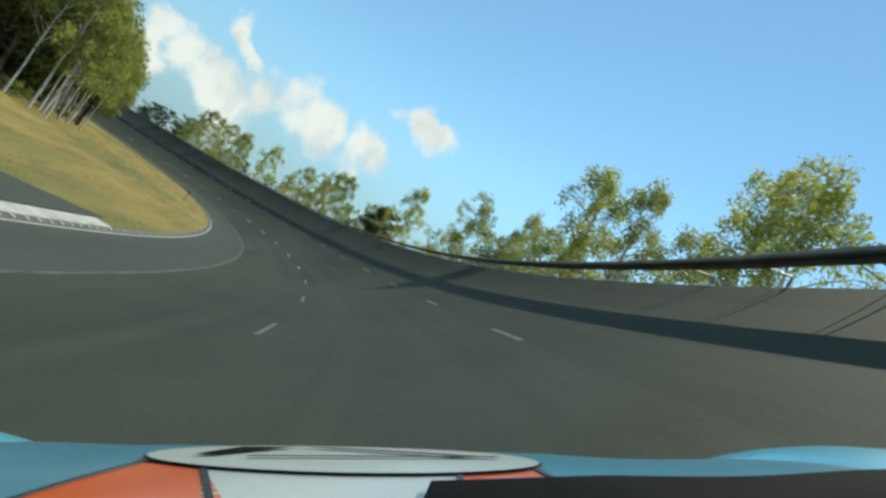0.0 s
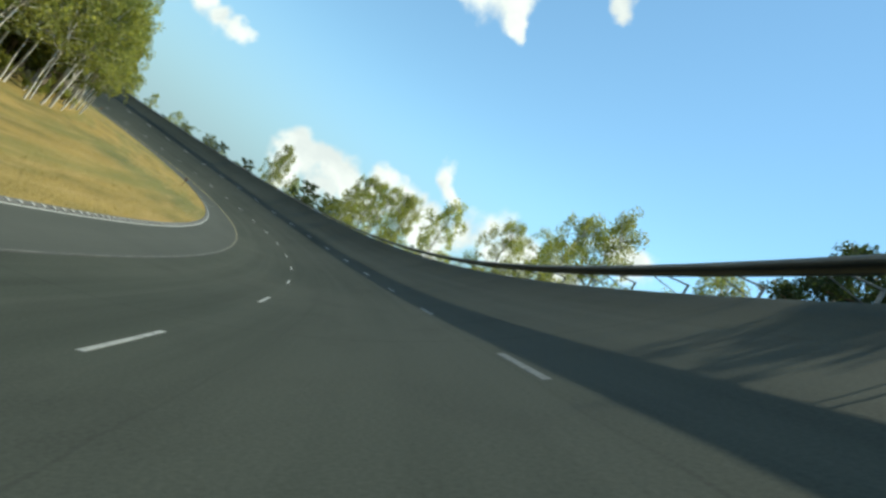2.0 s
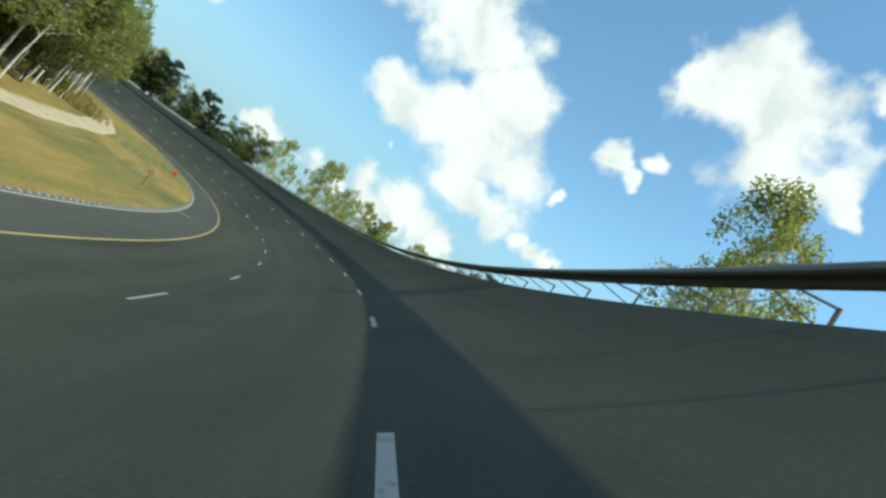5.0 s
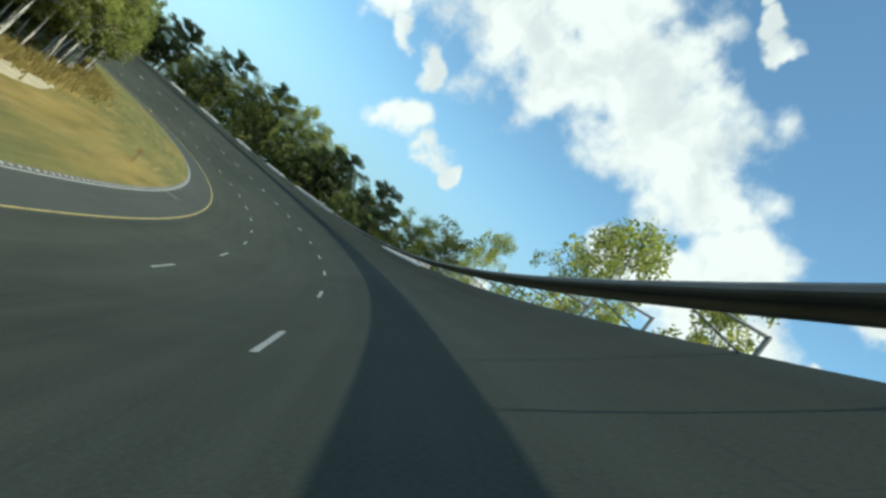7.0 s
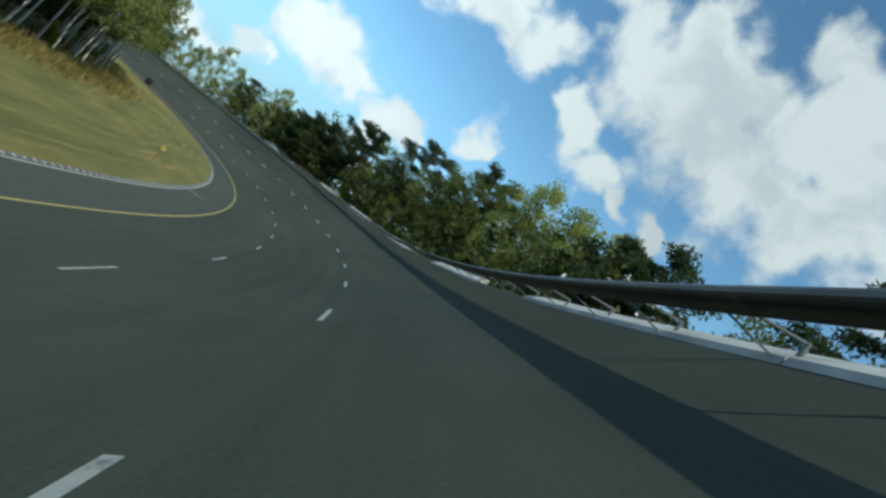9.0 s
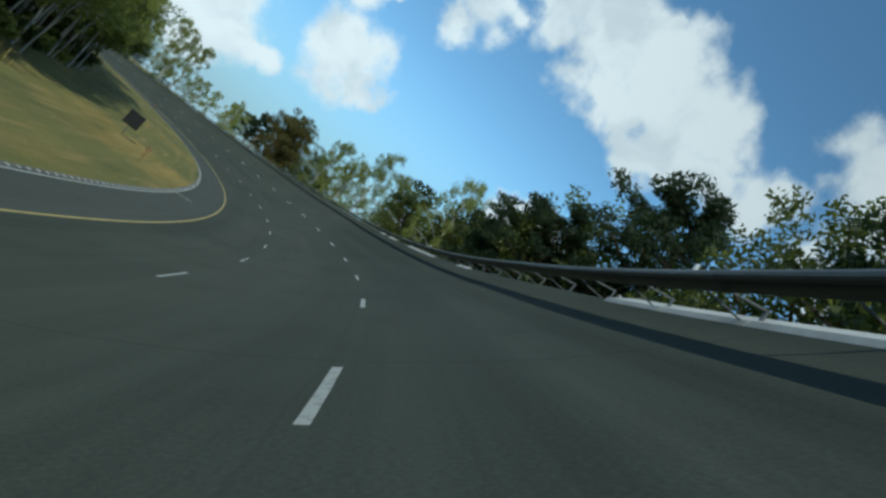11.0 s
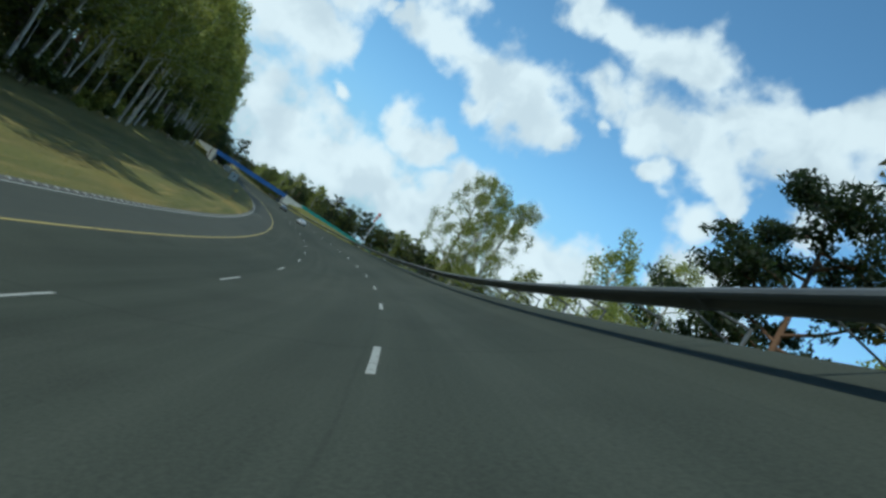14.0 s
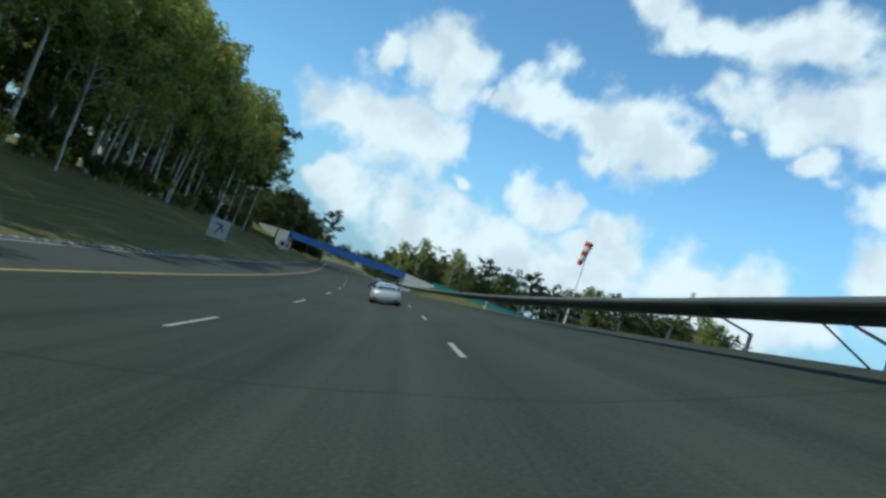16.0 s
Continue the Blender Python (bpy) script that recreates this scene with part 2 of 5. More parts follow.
def asphalt():
    n = Nodes("asphalt", 0.85)
    n.b.inputs["Specular IOR Level"].default_value = 0.06
    streak = n.noise(n.coords("UV", (0.018, 1.3, 1)), 1.0, 6.0, 0.65)
    patch = n.noise(n.coords("UV", (0.05, 0.16, 1)), 1.0, 4.0)
    blot = n.noise(n.coords("UV", (0.35, 0.6, 1)), 1.0, 6.0, 0.6)
    grain = n.noise(n.coords("UV", (1, 1, 1)), 24.0, 3.0, 0.7)
    base = n.ramp(streak, [(0.34, (0.0340, 0.0420, 0.0333)), (0.5, (0.0479, 0.0577, 0.0457)), (0.68, (0.0672, 0.0763, 0.0612))])
    base = n.mix(n.ramp(patch, [(0.38, (0, 0, 0)), (0.66, (0.75, 0.75, 0.75))]), base, (0.0763, 0.0840, 0.0666))
    base = n.mix(n.ramp(blot, [(0.5, (0, 0, 0)), (0.78, (0.5, 0.5, 0.5))]), base, (0.0280, 0.0308, 0.0270))
    base = n.mix(0.32, base, n.ramp(grain, [(0.3, (0.0153, 0.0153, 0.0150)), (0.7, (0.0784, 0.0812, 0.0673))]))
    xy = n.node("ShaderNodeSeparateXYZ")
    n.link(n.coords("UV"), xy.inputs[0])

    def seams(axis, step, wander, half, depth=0.35):
        w = n.node("ShaderNodeMath")
        w.operation = "MULTIPLY_ADD"
        n.link(blot, w.inputs[0])
        w.inputs[1].default_value = wander
        n.link(xy.outputs[axis], w.inputs[2])
        p = n.node("ShaderNodeMath")
        p.operation = "PINGPONG"
        n.link(w.outputs[0], p.inputs[0])
        p.inputs[1].default_value = step / 2
        f = n.node("ShaderNodeMapRange")
        f.inputs["From Min"].default_value, f.inputs["From Max"].default_value = half * 0.4, half
        f.inputs["To Min"].default_value, f.inputs["To Max"].default_value = depth, 0.0
        n.link(p.outputs[0], f.inputs["Value"])
        return f.outputs["Result"]

    apron = n.node("ShaderNodeMapRange")
    apron.inputs["From Min"].default_value, apron.inputs["From Max"].default_value = -7.95, -7.75
    apron.inputs["To Min"].default_value, apron.inputs["To Max"].default_value = 0.45, 0.0
    n.link(xy.outputs["Y"], apron.inputs["Value"])
    base = n.mix(apron.outputs["Result"], base, (0.0868, 0.0924, 0.0869))
    base = n.mix(seams("X", 14.7, 0.5, 0.05), base, (0.0168, 0.0168, 0.0165))
    base = n.mix(seams("Y", 2.73, 0.25, 0.022, 0.14), base, (0.0196, 0.0196, 0.0195))
    n.colour(base)
    n.bump(grain, 0.35, 0.006)
    return n.mat


def fading_line():
    """Yellow paint that has weathered to grey on the older stretch of the bend."""
    n = Nodes("yellow_road_paint", 0.8)
    xy = n.node("ShaderNodeSeparateXYZ")
    n.link(n.coords("UV"), xy.inputs[0])
    f = n.node("ShaderNodeMapRange")
    f.inputs["From Min"].default_value, f.inputs["From Max"].default_value = 95.0, 165.0
    n.link(xy.outputs["X"], f.inputs["Value"])
    worn = n.noise(n.coords("UV", (1.2, 14, 1)), 1.0, 8.0, 0.7)
    young = n.ramp(worn, [(0.32, (0.07, 0.065, 0.04)), (0.46, (0.36, 0.29, 0.10))])
    old = n.ramp(worn, [(0.42, (0.03, 0.03, 0.026)), (0.62, (0.13, 0.13, 0.115))])
    n.colour(n.mix(f.outputs["Result"], old, young))
    return n.mat


def grass(name="dry_grass", green=0.0):
    n = Nodes(name, 0.95)
    v = n.coords("Object")
    big, mid, fine = n.noise(v, 0.05, 4.0), n.noise(n.coords("UV", (0.12, 0.5, 1)), 1.0, 5.0), n.noise(v, 9.0, 4.0, 0.7)
    a = n.ramp(mid, [(0.3, (0.16, 0.125, 0.022)), (0.5, (0.30, 0.205, 0.045)), (0.75, (0.40, 0.28, 0.080))])
    b = n.ramp(mid, [(0.3, (0.055, 0.075, 0.015)), (0.7, (0.17, 0.16, 0.045))])
    along = n.node("ShaderNodeSeparateXYZ")
    n.link(n.coords("UV"), along.inputs[0])
    rise = n.node("ShaderNodeMapRange")
    rise.inputs["From Min"].default_value, rise.inputs["From Max"].default_value = 130.0, 380.0
    rise.inputs["To Min"].default_value, rise.inputs["To Max"].default_value = -0.06, 0.11
    n.link(along.outputs["X"], rise.inputs["Value"])
    wet = n.node("ShaderNodeMath")
    n.link(big, wet.inputs[0])
    n.link(rise.outputs["Result"], wet.inputs[1])
    base = n.mix(n.ramp(wet.outputs[0], [(0.42 - green, (0, 0, 0)), (0.62 - green, (1, 1, 1))]), a, b)
    band = n.noise(n.coords("UV", (0.03, 0.42, 1)), 1.0, 3.0, 0.5)
    base = n.mix(n.ramp(band, [(0.46, (0, 0, 0)), (0.64, (0.7, 0.7, 0.7))]), base, (0.15, 0.155, 0.035))
    worn = n.noise(n.coords("UV", (0.06, 0.9, 1)), 1.7, 4.0, 0.6)
    base = n.mix(n.ramp(worn, [(0.54, (0, 0, 0)), (0.70, (0.65, 0.65, 0.65))]), base, (0.40, 0.27, 0.10))
    n.colour(n.mix(0.22, base, n.ramp(fine, [(0.3, (0.04, 0.045, 0.008)), (0.7, (0.36, 0.27, 0.085))])))
    n.bump(fine, 0.9, 0.12)
    return n.mat


def leaves(name, dark, lite):
    n = Nodes(name, 0.6)
    g = n.node("ShaderNodeNewGeometry")
    info = n.node("ShaderNodeObjectInfo")
    col = n.ramp(g.outputs["Random Per Island"], [(0.0, dark), (0.6, tuple((a + b) / 2 for a, b in zip(dark, lite))), (1.0, lite)])
    h = n.node("ShaderNodeHueSaturation")
    mr = n.node("ShaderNodeMapRange")
    mr.inputs["To Min"].default_value, mr.inputs["To Max"].default_value = 0.8, 1.2
    n.link(info.outputs["Random"], mr.inputs["Value"])
    n.link(mr.outputs["Result"], h.inputs["Value"])
    n.link(col, h.inputs["Color"])
    n.colour(h.outputs["Color"])
    tr = n.node("ShaderNodeBsdfTranslucent")
    bright = n.mix(1.0, h.outputs["Color"], (2.0, 1.95, 1.45), "MULTIPLY")
    n.link(bright, tr.inputs["Color"])
    ms = n.node("ShaderNodeMixShader", Fac=0.5)
    n.link(n.b.outputs[0], ms.inputs[1])
    n.link(tr.outputs[0], ms.inputs[2])
    n.link(ms.outputs[0], n.t.nodes["Material Output"].inputs["Surface"])
    return n.mat


def bark(name, base, mark, amount):
    n = Nodes(name, 0.85)
    v = n.coords("Object", (3, 3, 9))
    f = n.noise(v, 1.0, 5.0, 0.65)
    n.colour(n.ramp(f, [(amount - 0.06, mark), (amount + 0.04, base), (0.9, tuple(min(1, c * 1.15) for c in base))]))
    n.bump(f, 0.5, 0.03)
    return n.mat


def galvanised():
    n = Nodes("galvanised_steel", 0.5, 0.1)
    v = n.coords("Object", (0.6, 0.6, 3.0))
    f = n.noise(v, 1.5, 6.0)
    n.colour(n.ramp(f, [(0.3, (0.085, 0.089, 0.088)), (0.6, (0.135, 0.139, 0.137)), (0.8, (0.20, 0.204, 0.20))]))
    n.bump(n.noise(v, 14.0), 0.1, 0.004)
    return n.mat


def worn_paint(name, colour, under, cover=0.42):
    n = Nodes(name, 0.7)
    v = n.coords("Object")
    f = n.noise(v, 6.0, 8.0, 0.7)
    n.colour(n.ramp(f, [(cover - 0.14, under), (cover, colour), (0.9, tuple(min(1, c * 1.08) for c in colour))]))
    return n.mat


def car_paint(name, colour, metal=0.0):
    n = Nodes(name, 0.28, metal)
    v = n.coords("Object")
    n.colour(n.ramp(n.noise(v, 2.0, 5.0), [(0.3, tuple(c * 0.88 for c in colour)), (0.7, colour)]))
    n.b.inputs["Coat Weight"].default_value = 0.3
    n.b.inputs["Coat Roughness"].default_value = 0.08
    return n.mat


def dull_black():
    n = Nodes("matt_black_vinyl", 0.95)
    n.b.inputs["Specular IOR Level"].default_value = 0.05
    n.colour(n.ramp(n.noise(n.coords("Object"), 9.0, 5.0), [(0.3, (0.004, 0.005, 0.006)), (0.7, (0.009, 0.010, 0.012))]))
    return n.mat


def glass_dark():
    n = Nodes("tinted_glass", 0.05)
    n.colour((0.015, 0.018, 0.02))
    n.b.inputs["Coat Weight"].default_value = 1.0
    return n.mat


M = {
    "asphalt": asphalt(), "grass": grass("dry_grass", 0.0), "rough": grass("rough_grass", 0.14), "ramp": grass("ramp_grass", 0.32),
    "birch_leaf": leaves("birch_leaves", (0.115, 0.140, 0.032), (0.33, 0.335, 0.095)),
    "oak_leaf": leaves("oak_leaves", (0.052, 0.070, 0.013), (0.135, 0.150, 0.032)),
    "rust_leaf": leaves("bronze_leaves", (0.060, 0.056, 0.014), (0.17, 0.140, 0.038)),
    "pine_leaf": leaves("pine_needles", (0.014, 0.026, 0.010), (0.045, 0.066, 0.024)),
    "birch_bark": bark("birch_bark", (0.50, 0.48, 0.43), (0.05, 0.045, 0.04), 0.40),
    "oak_bark": bark("brown_bark", (0.11, 0.085, 0.06), (0.04, 0.03, 0.02), 0.45),
    "pine_bark": bark("pine_bark", (0.17, 0.095, 0.055), (0.05, 0.035, 0.025), 0.45),
    "steel": galvanised(), "white_line": worn_paint("white_road_paint", (0.31, 0.315, 0.29), (0.10, 0.10, 0.09), 0.46),
    "worn_line": worn_paint("worn_road_paint", (0.13, 0.135, 0.125), (0.05, 0.053, 0.046), 0.52),
    "yellow_line": fading_line(),
    "concrete": plain("pale_concrete", (0.42, 0.41, 0.38), 0.85, vary=0.35, scale=1.2),
    "pale_wall": plain("whitewashed_concrete", (0.62, 0.63, 0.60), 0.8, vary=0.15, scale=0.8),
    "old_kerb": plain("weathered_kerb_concrete", (0.11, 0.108, 0.098), 0.9, vary=0.35, scale=1.5),
    "matt_black": dull_black(),
    "straw": leaves("straw_blades", (0.17, 0.135, 0.045), (0.34, 0.27, 0.105)),
    "tuft": leaves("grass_blades", (0.14, 0.125, 0.025), (0.27, 0.215, 0.055)),
    "sand": plain("pale_sand", (0.42, 0.36, 0.24), 0.95, vary=0.25, scale=0.8),
    "white": plain("white_enamel", (0.72, 0.72, 0.70), 0.45, vary=0.12),
    "black": plain("black_enamel", (0.015, 0.015, 0.016), 0.45), "rust": plain("rusty_iron", (0.22, 0.09, 0.04), 0.85, vary=0.5),
    "red": plain("red_fabric", (0.55, 0.06, 0.03), 0.8), "yellow": plain("yellow_enamel", (0.60, 0.46, 0.05), 0.5),
    "blue": plain("blue_painted_steel", (0.035, 0.13, 0.42), 0.5, vary=0.2, scale=0.6),
    "teal": plain("teal_mesh_panel", (0.035, 0.30, 0.27), 0.6, vary=0.2),
    "rubber": plain("tyre_rubber", (0.02, 0.02, 0.02), 0.9), "rim": plain("alloy_rim", (0.35, 0.35, 0.36), 0.35, 0.9),
    "glass": glass_dark(), "silver_paint": car_paint("silver_paint", (0.62, 0.63, 0.64), 0.3),
    "grey_paint": car_paint("dark_grey_paint", (0.045, 0.047, 0.05), 0.4),
    "lamp_red": plain("red_lens", (0.35, 0.012, 0.01), 0.2, vary=0.1), "trim_black": plain("black_plastic", (0.02, 0.02, 0.022), 0.55),
    "sky_blue": car_paint("pale_blue_paint", (0.05, 0.23, 0.34)), "orange": car_paint("orange_paint", (0.62, 0.095, 0.015)),
    "wing_blue": car_paint("bright_blue_paint", (0.07, 0.36, 0.50)),
    "bonnet_white": car_paint("white_paint", (0.50, 0.53, 0.51)), "far_leaf": leaves("far_leaves", (0.036, 0.052, 0.016), (0.120, 0.134, 0.038)),
}

# ---- the line of the track: bend, bank and cross-section ----
BEND = [0.01127, 0.00715, 0.0061, 0.00677, 0.00616, 0.00649, 0.00649, 0.00603, 0.00662, 0.00728, 0.00665, 0.00523, 0.0038, 0.00242, 0.00111,
        -0.0002, -0.0005, -0.0005]
BANK = [1.017, 1.022, 1.016, 1.01, 0.981, 0.971, 0.996, 0.985, 0.97, 1.033, 0.955, 0.776, 0.579, 0.359, 0.169, 0.081, 0.037, 0.011]
KNOT = -32.55 + 48.825 * np.arange(18)
N_KERB, N_YELLOW, N_LANE, N_EDGE = -10.607, -7.856, -4.096, 3.979
RAIL_TIP, RAIL_FOOT = (-1.13, -0.01), (-0.79, -0.03)  # upper and lower lip of the beam from the edge, where the bank is full
DASH_STEP, DASH_LONG, DASH_FROM = 9.841, 2.23, 0.411
S_GRID = np.arange(-90.0, 881.0, 1.0)


def centre_line():
    k = np.interp(S_GRID, KNOT, BEND)
    psi = np.concatenate([[0], np.cumsum((k[1:] + k[:-1]) / 2)])
    psi += radians(21.459) - np.interp(0, S_GRID, psi)
    mid = (psi[1:] + psi[:-1]) / 2
    x = np.concatenate([[0], np.cumsum(-np.sin(mid))])
    y = np.concatenate([[0], np.cumsum(np.cos(mid))])
    return x - np.interp(0, S_GRID, x), y - np.interp(0, S_GRID, y), psi


LINE_X, LINE_Y, LINE_PSI = centre_line()


def heading(s):
    return float(np.interp(s, S_GRID, LINE_PSI))


def cubic(n):
    return 0.74083 * n + 0.041847 * n * n + 0.000522 * n ** 3


def bank_at(s):
    return float(np.interp(s, KNOT, BANK))


def road_z(s, n):
    return bank_at(s) * (cubic(n) - cubic(N_KERB))


def at(s, n, z=None, up=0.0):
    p = heading(s)
    z = (road_z(s, n) if z is None else z) + up
    return Vector((float(np.interp(s, S_GRID, LINE_X)) + n * math.cos(p), float(np.interp(s, S_GRID, LINE_Y)) + n * math.sin(p), z))


def edge_z(s):
    return road_z(s, N_EDGE)


def outer_z(s, n):
    """The ground outside the banking: a shoulder, a grassy slope, then level woodland."""
    e = edge_z(s)
    low = 0.38 * e
    d = n - N_EDGE
    if d < 0.9:
        return e - 0.06 - 0.2 * d
    f = min(1.0, (d - 0.9) / 8.0)
    f = f * f * (3 - 2 * f)
    return (e - 0.24) * (1 - f) + low * f


def ease(f):
    f = max(0.0, min(1.0, f))
    return f * f * (3 - 2 * f)


def inner_z(s, n):
    """The infield: a level mown strip that swells towards the wood, more so near the end of the bend."""
    d = N_KERB - n
    z = 0.03 + 0.1 * math.sin(d * 0.21) * min(1.0, d / 12)
    z += 0.10 * noise.noise(Vector((s * 0.13, n * 0.13, 0))) * min(1, d / 6)
    z += 0.7 * ease((d - 14) / 10)
    return z + 1.6 * ease((s - 530) / 80) * ease((d - 4) / 14)


# ---- mesh helpers ----
def mesh_from(name, verts, faces, mat, uvs=None, smooth=False):
    me = bpy.data.meshes.new(name)
    me.from_pydata([tuple(v) for v in verts], [], faces)
    if uvs is not None:
        layer = me.uv_layers.new(name="UVMap")
        idx = np.empty(len(me.loops), dtype=np.int32)
        me.loops.foreach_get("vertex_index", idx)
        layer.data.foreach_set("uv", np.asarray(uvs, dtype=np.float32)[idx].ravel())
    me.materials.append(mat)
    if smooth:
        me.polygons.foreach_set("use_smooth", [True] * len(me.polygons))
    me.update()
    return me


def child(name, me, parent, label=""):
    ob = new(name, me)
    ob.parent = parent
    if label:
        ob["label"] = label
    return ob


def part(name, bm, material, parent, label="", smooth=False):
    """Links a bmesh as one mesh object under a thing or under a part."""
    me = bpy.data.meshes.new(name)
    bmesh.ops.recalc_face_normals(bm, faces=bm.faces)
    bm.to_mesh(me)
    bm.free()
    me.materials.append(material)
    if smooth:
        me.polygons.foreach_set("use_smooth", [True] * len(me.polygons))
    return child(name, me, parent, label)


def box(size, centre=(0, 0, 0), bevel=0.0, turn=None):
    bm = bmesh.new()
    bmesh.ops.create_cube(bm, size=1.0)
    bmesh.ops.scale(bm, vec=size, verts=bm.verts)
    if bevel:
        bmesh.ops.bevel(bm, geom=bm.edges[:], offset=bevel, segments=2, affect="EDGES", profile=0.5)
    if turn is not None:
        bmesh.ops.transform(bm, matrix=turn, verts=bm.verts)
    bmesh.ops.translate(bm, vec=centre, verts=bm.verts)
    return bm


def rod(a, b, r0, r1=None, sides=8):
    bm = bmesh.new()
    a, b = Vector(a), Vector(b)
    r1 = r0 if r1 is None else r1
    q = (b - a).to_track_quat("Z", "Y").to_matrix().to_4x4()
    bmesh.ops.create_cone(bm, cap_ends=True, segments=sides, radius1=r0, radius2=r1, depth=(b - a).length,
                          matrix=Matrix.Translation((a + b) / 2) @ q)
    return bm


def joined(bms):
    out = bmesh.new()
    for b in bms:
        me = bpy.data.meshes.new("tmp")
        b.to_mesh(me)
        b.free()
        out.from_mesh(me)
        bpy.data.meshes.remove(me)
    return out


def thing(name, label, category, m=None, group="", kind=""):
    e = new(name)
    e.empty_display_size = 0.2
    if m is not None:
        e.matrix_basis = m
    return tagged(e, label, category, group, kind)


def sheet(s_values, columns, place):
    """A grid of points over stations and columns, with its faces and (s, n) map."""
    verts, uvs, faces = [], [], []
    w = len(columns)
    for s in s_values:
        for c in columns:
            v, n = place(s, c)
            verts.append(v)
            uvs.append((s, n))
    for i in range(len(s_values) - 1):
        for j in range(w - 1):
            a = i * w + j
            faces.append((a, a + 1, a + w + 1, a + w))
    return verts, faces, uvs


# ---- ground ----
def build_ground():
    bm = bmesh.new()
    bmesh.ops.create_circle(bm, cap_ends=True, segments=96, radius=2400)
    bmesh.ops.translate(bm, vec=(-150, -60, -0.3), verts=bm.verts)
    me = bpy.data.meshes.new("ground")
    bm.to_mesh(me)
    bm.free()
    me.materials.append(M["rough"])
    tagged(new("ground", me), "rough grassland and scrub reaching to the horizon", "ground", kind="structure")


def build_road():
    stations = list(np.arange(-80, 880, 2.0))
    v, f, uv = sheet(stations, list(np.linspace(N_KERB, N_EDGE, 36)), lambda s, n: (at(s, n), n))
    for n in (N_KERB, N_EDGE):
        b = len(v)
        sv, sf, suv = sheet(stations, [(n, 0.0), (n, -0.35)], lambda s, c: (at(s, c[0], None, c[1]), c[0]))
        v += sv
        uv += suv
        f += [tuple(b + k for k in (q if n == N_EDGE else q[::-1])) for q in sf]
    return tagged(new("road", mesh_from("road", v, f, M["asphalt"], uv, True)),
                  "banked concave racetrack of worn grey asphalt", "road", kind="structure")


def build_verges():
    stations = list(np.arange(-80, 880, 2.5))
    cols = [N_KERB - 0.22 - d for d in (0, 0.6, 1.5, 3, 5, 8, 11, 14, 17.5, 21, 25, 30, 36, 44, 54, 66)]

    def inner(s, n):
        z = inner_z(s, n)
        return at(s, n, -0.5 if n < -70 else z), n

    v, f, uv = sheet(stations, cols, inner)
    me = mesh_from("infield_grass", v, f, M["grass"], uv, True)
    me.flip_normals()
    tagged(new("infield_grass", me), "sunburnt mown grass strip inside the bend", "grass", kind="structure")
    cols = [N_EDGE + d for d in (0.0, 0.3, 0.9, 2, 3.5, 5, 7, 9, 12, 18, 28, 40, 58)]

    def outer(s, n):
        d = n - N_EDGE
        z = outer_z(s, n) + 0.2 * noise.noise(Vector((s * 0.1, n * 0.2, 3))) * min(1, max(0, d - 1) / 3)
        return at(s, n, -0.5 if d > 50 else z), n

    v, f, uv = sheet(stations, cols, outer)
    tagged(new("outer_bank", mesh_from("outer_bank", v, f, M["rough"], uv, True)),
           "grassy embankment falling away outside the guardrail", "grass", kind="structure")


def strip_mesh(name, s0, s1, n0, n1, mat, step=1.0, up=0.006):
    count = max(2, int(math.ceil((s1 - s0) / step)) + 1)
    st = list(np.linspace(s0, s1, count))
    cols = [(n0, -0.02), (n0, up), (n1, up), (n1, -0.02)]
    v, f, uv = sheet(st, cols, lambda s, c: (at(s, c[0], None, c[1]), c[0]))
    f.append((3, 2, 1, 0))
    f.append(tuple(range(len(v) - 4, len(v))))
    return mesh_from(name, v, f, mat, uv)


def build_markings(road):
    child("yellow_line", strip_mesh("yellow_line", -70, 860, N_YELLOW - 0.055, N_YELLOW + 0.055, M["yellow_line"], 2.0), road, "worn yellow edge line")
    child("white_line", strip_mesh("white_line", -70, 860, N_KERB + 0.02, N_KERB + 0.12, M["white_line"], 2.0), road, "faded white line along the grass")
    for m in range(-6, 74):
        a = DASH_FROM + DASH_STEP * m
        for n in (N_LANE, 0.0):
            worn = a < (95 if n == 0.0 else 32)
            child("lane_dash", strip_mesh("lane_dash", a, a + DASH_LONG, n - 0.045, n + 0.045, M["worn_line" if worn else "white_line"], 1.2), road,
                  "lane dash worn almost to the asphalt" if worn else "")
    for m in range(0, 8):
        s = 63.2 + 73.5 * m
        child("distance_stripe", strip_mesh("distance_stripe", s, s + 0.14, N_KERB + 0.12, N_KERB + 1.2, M["white_line"]), road)


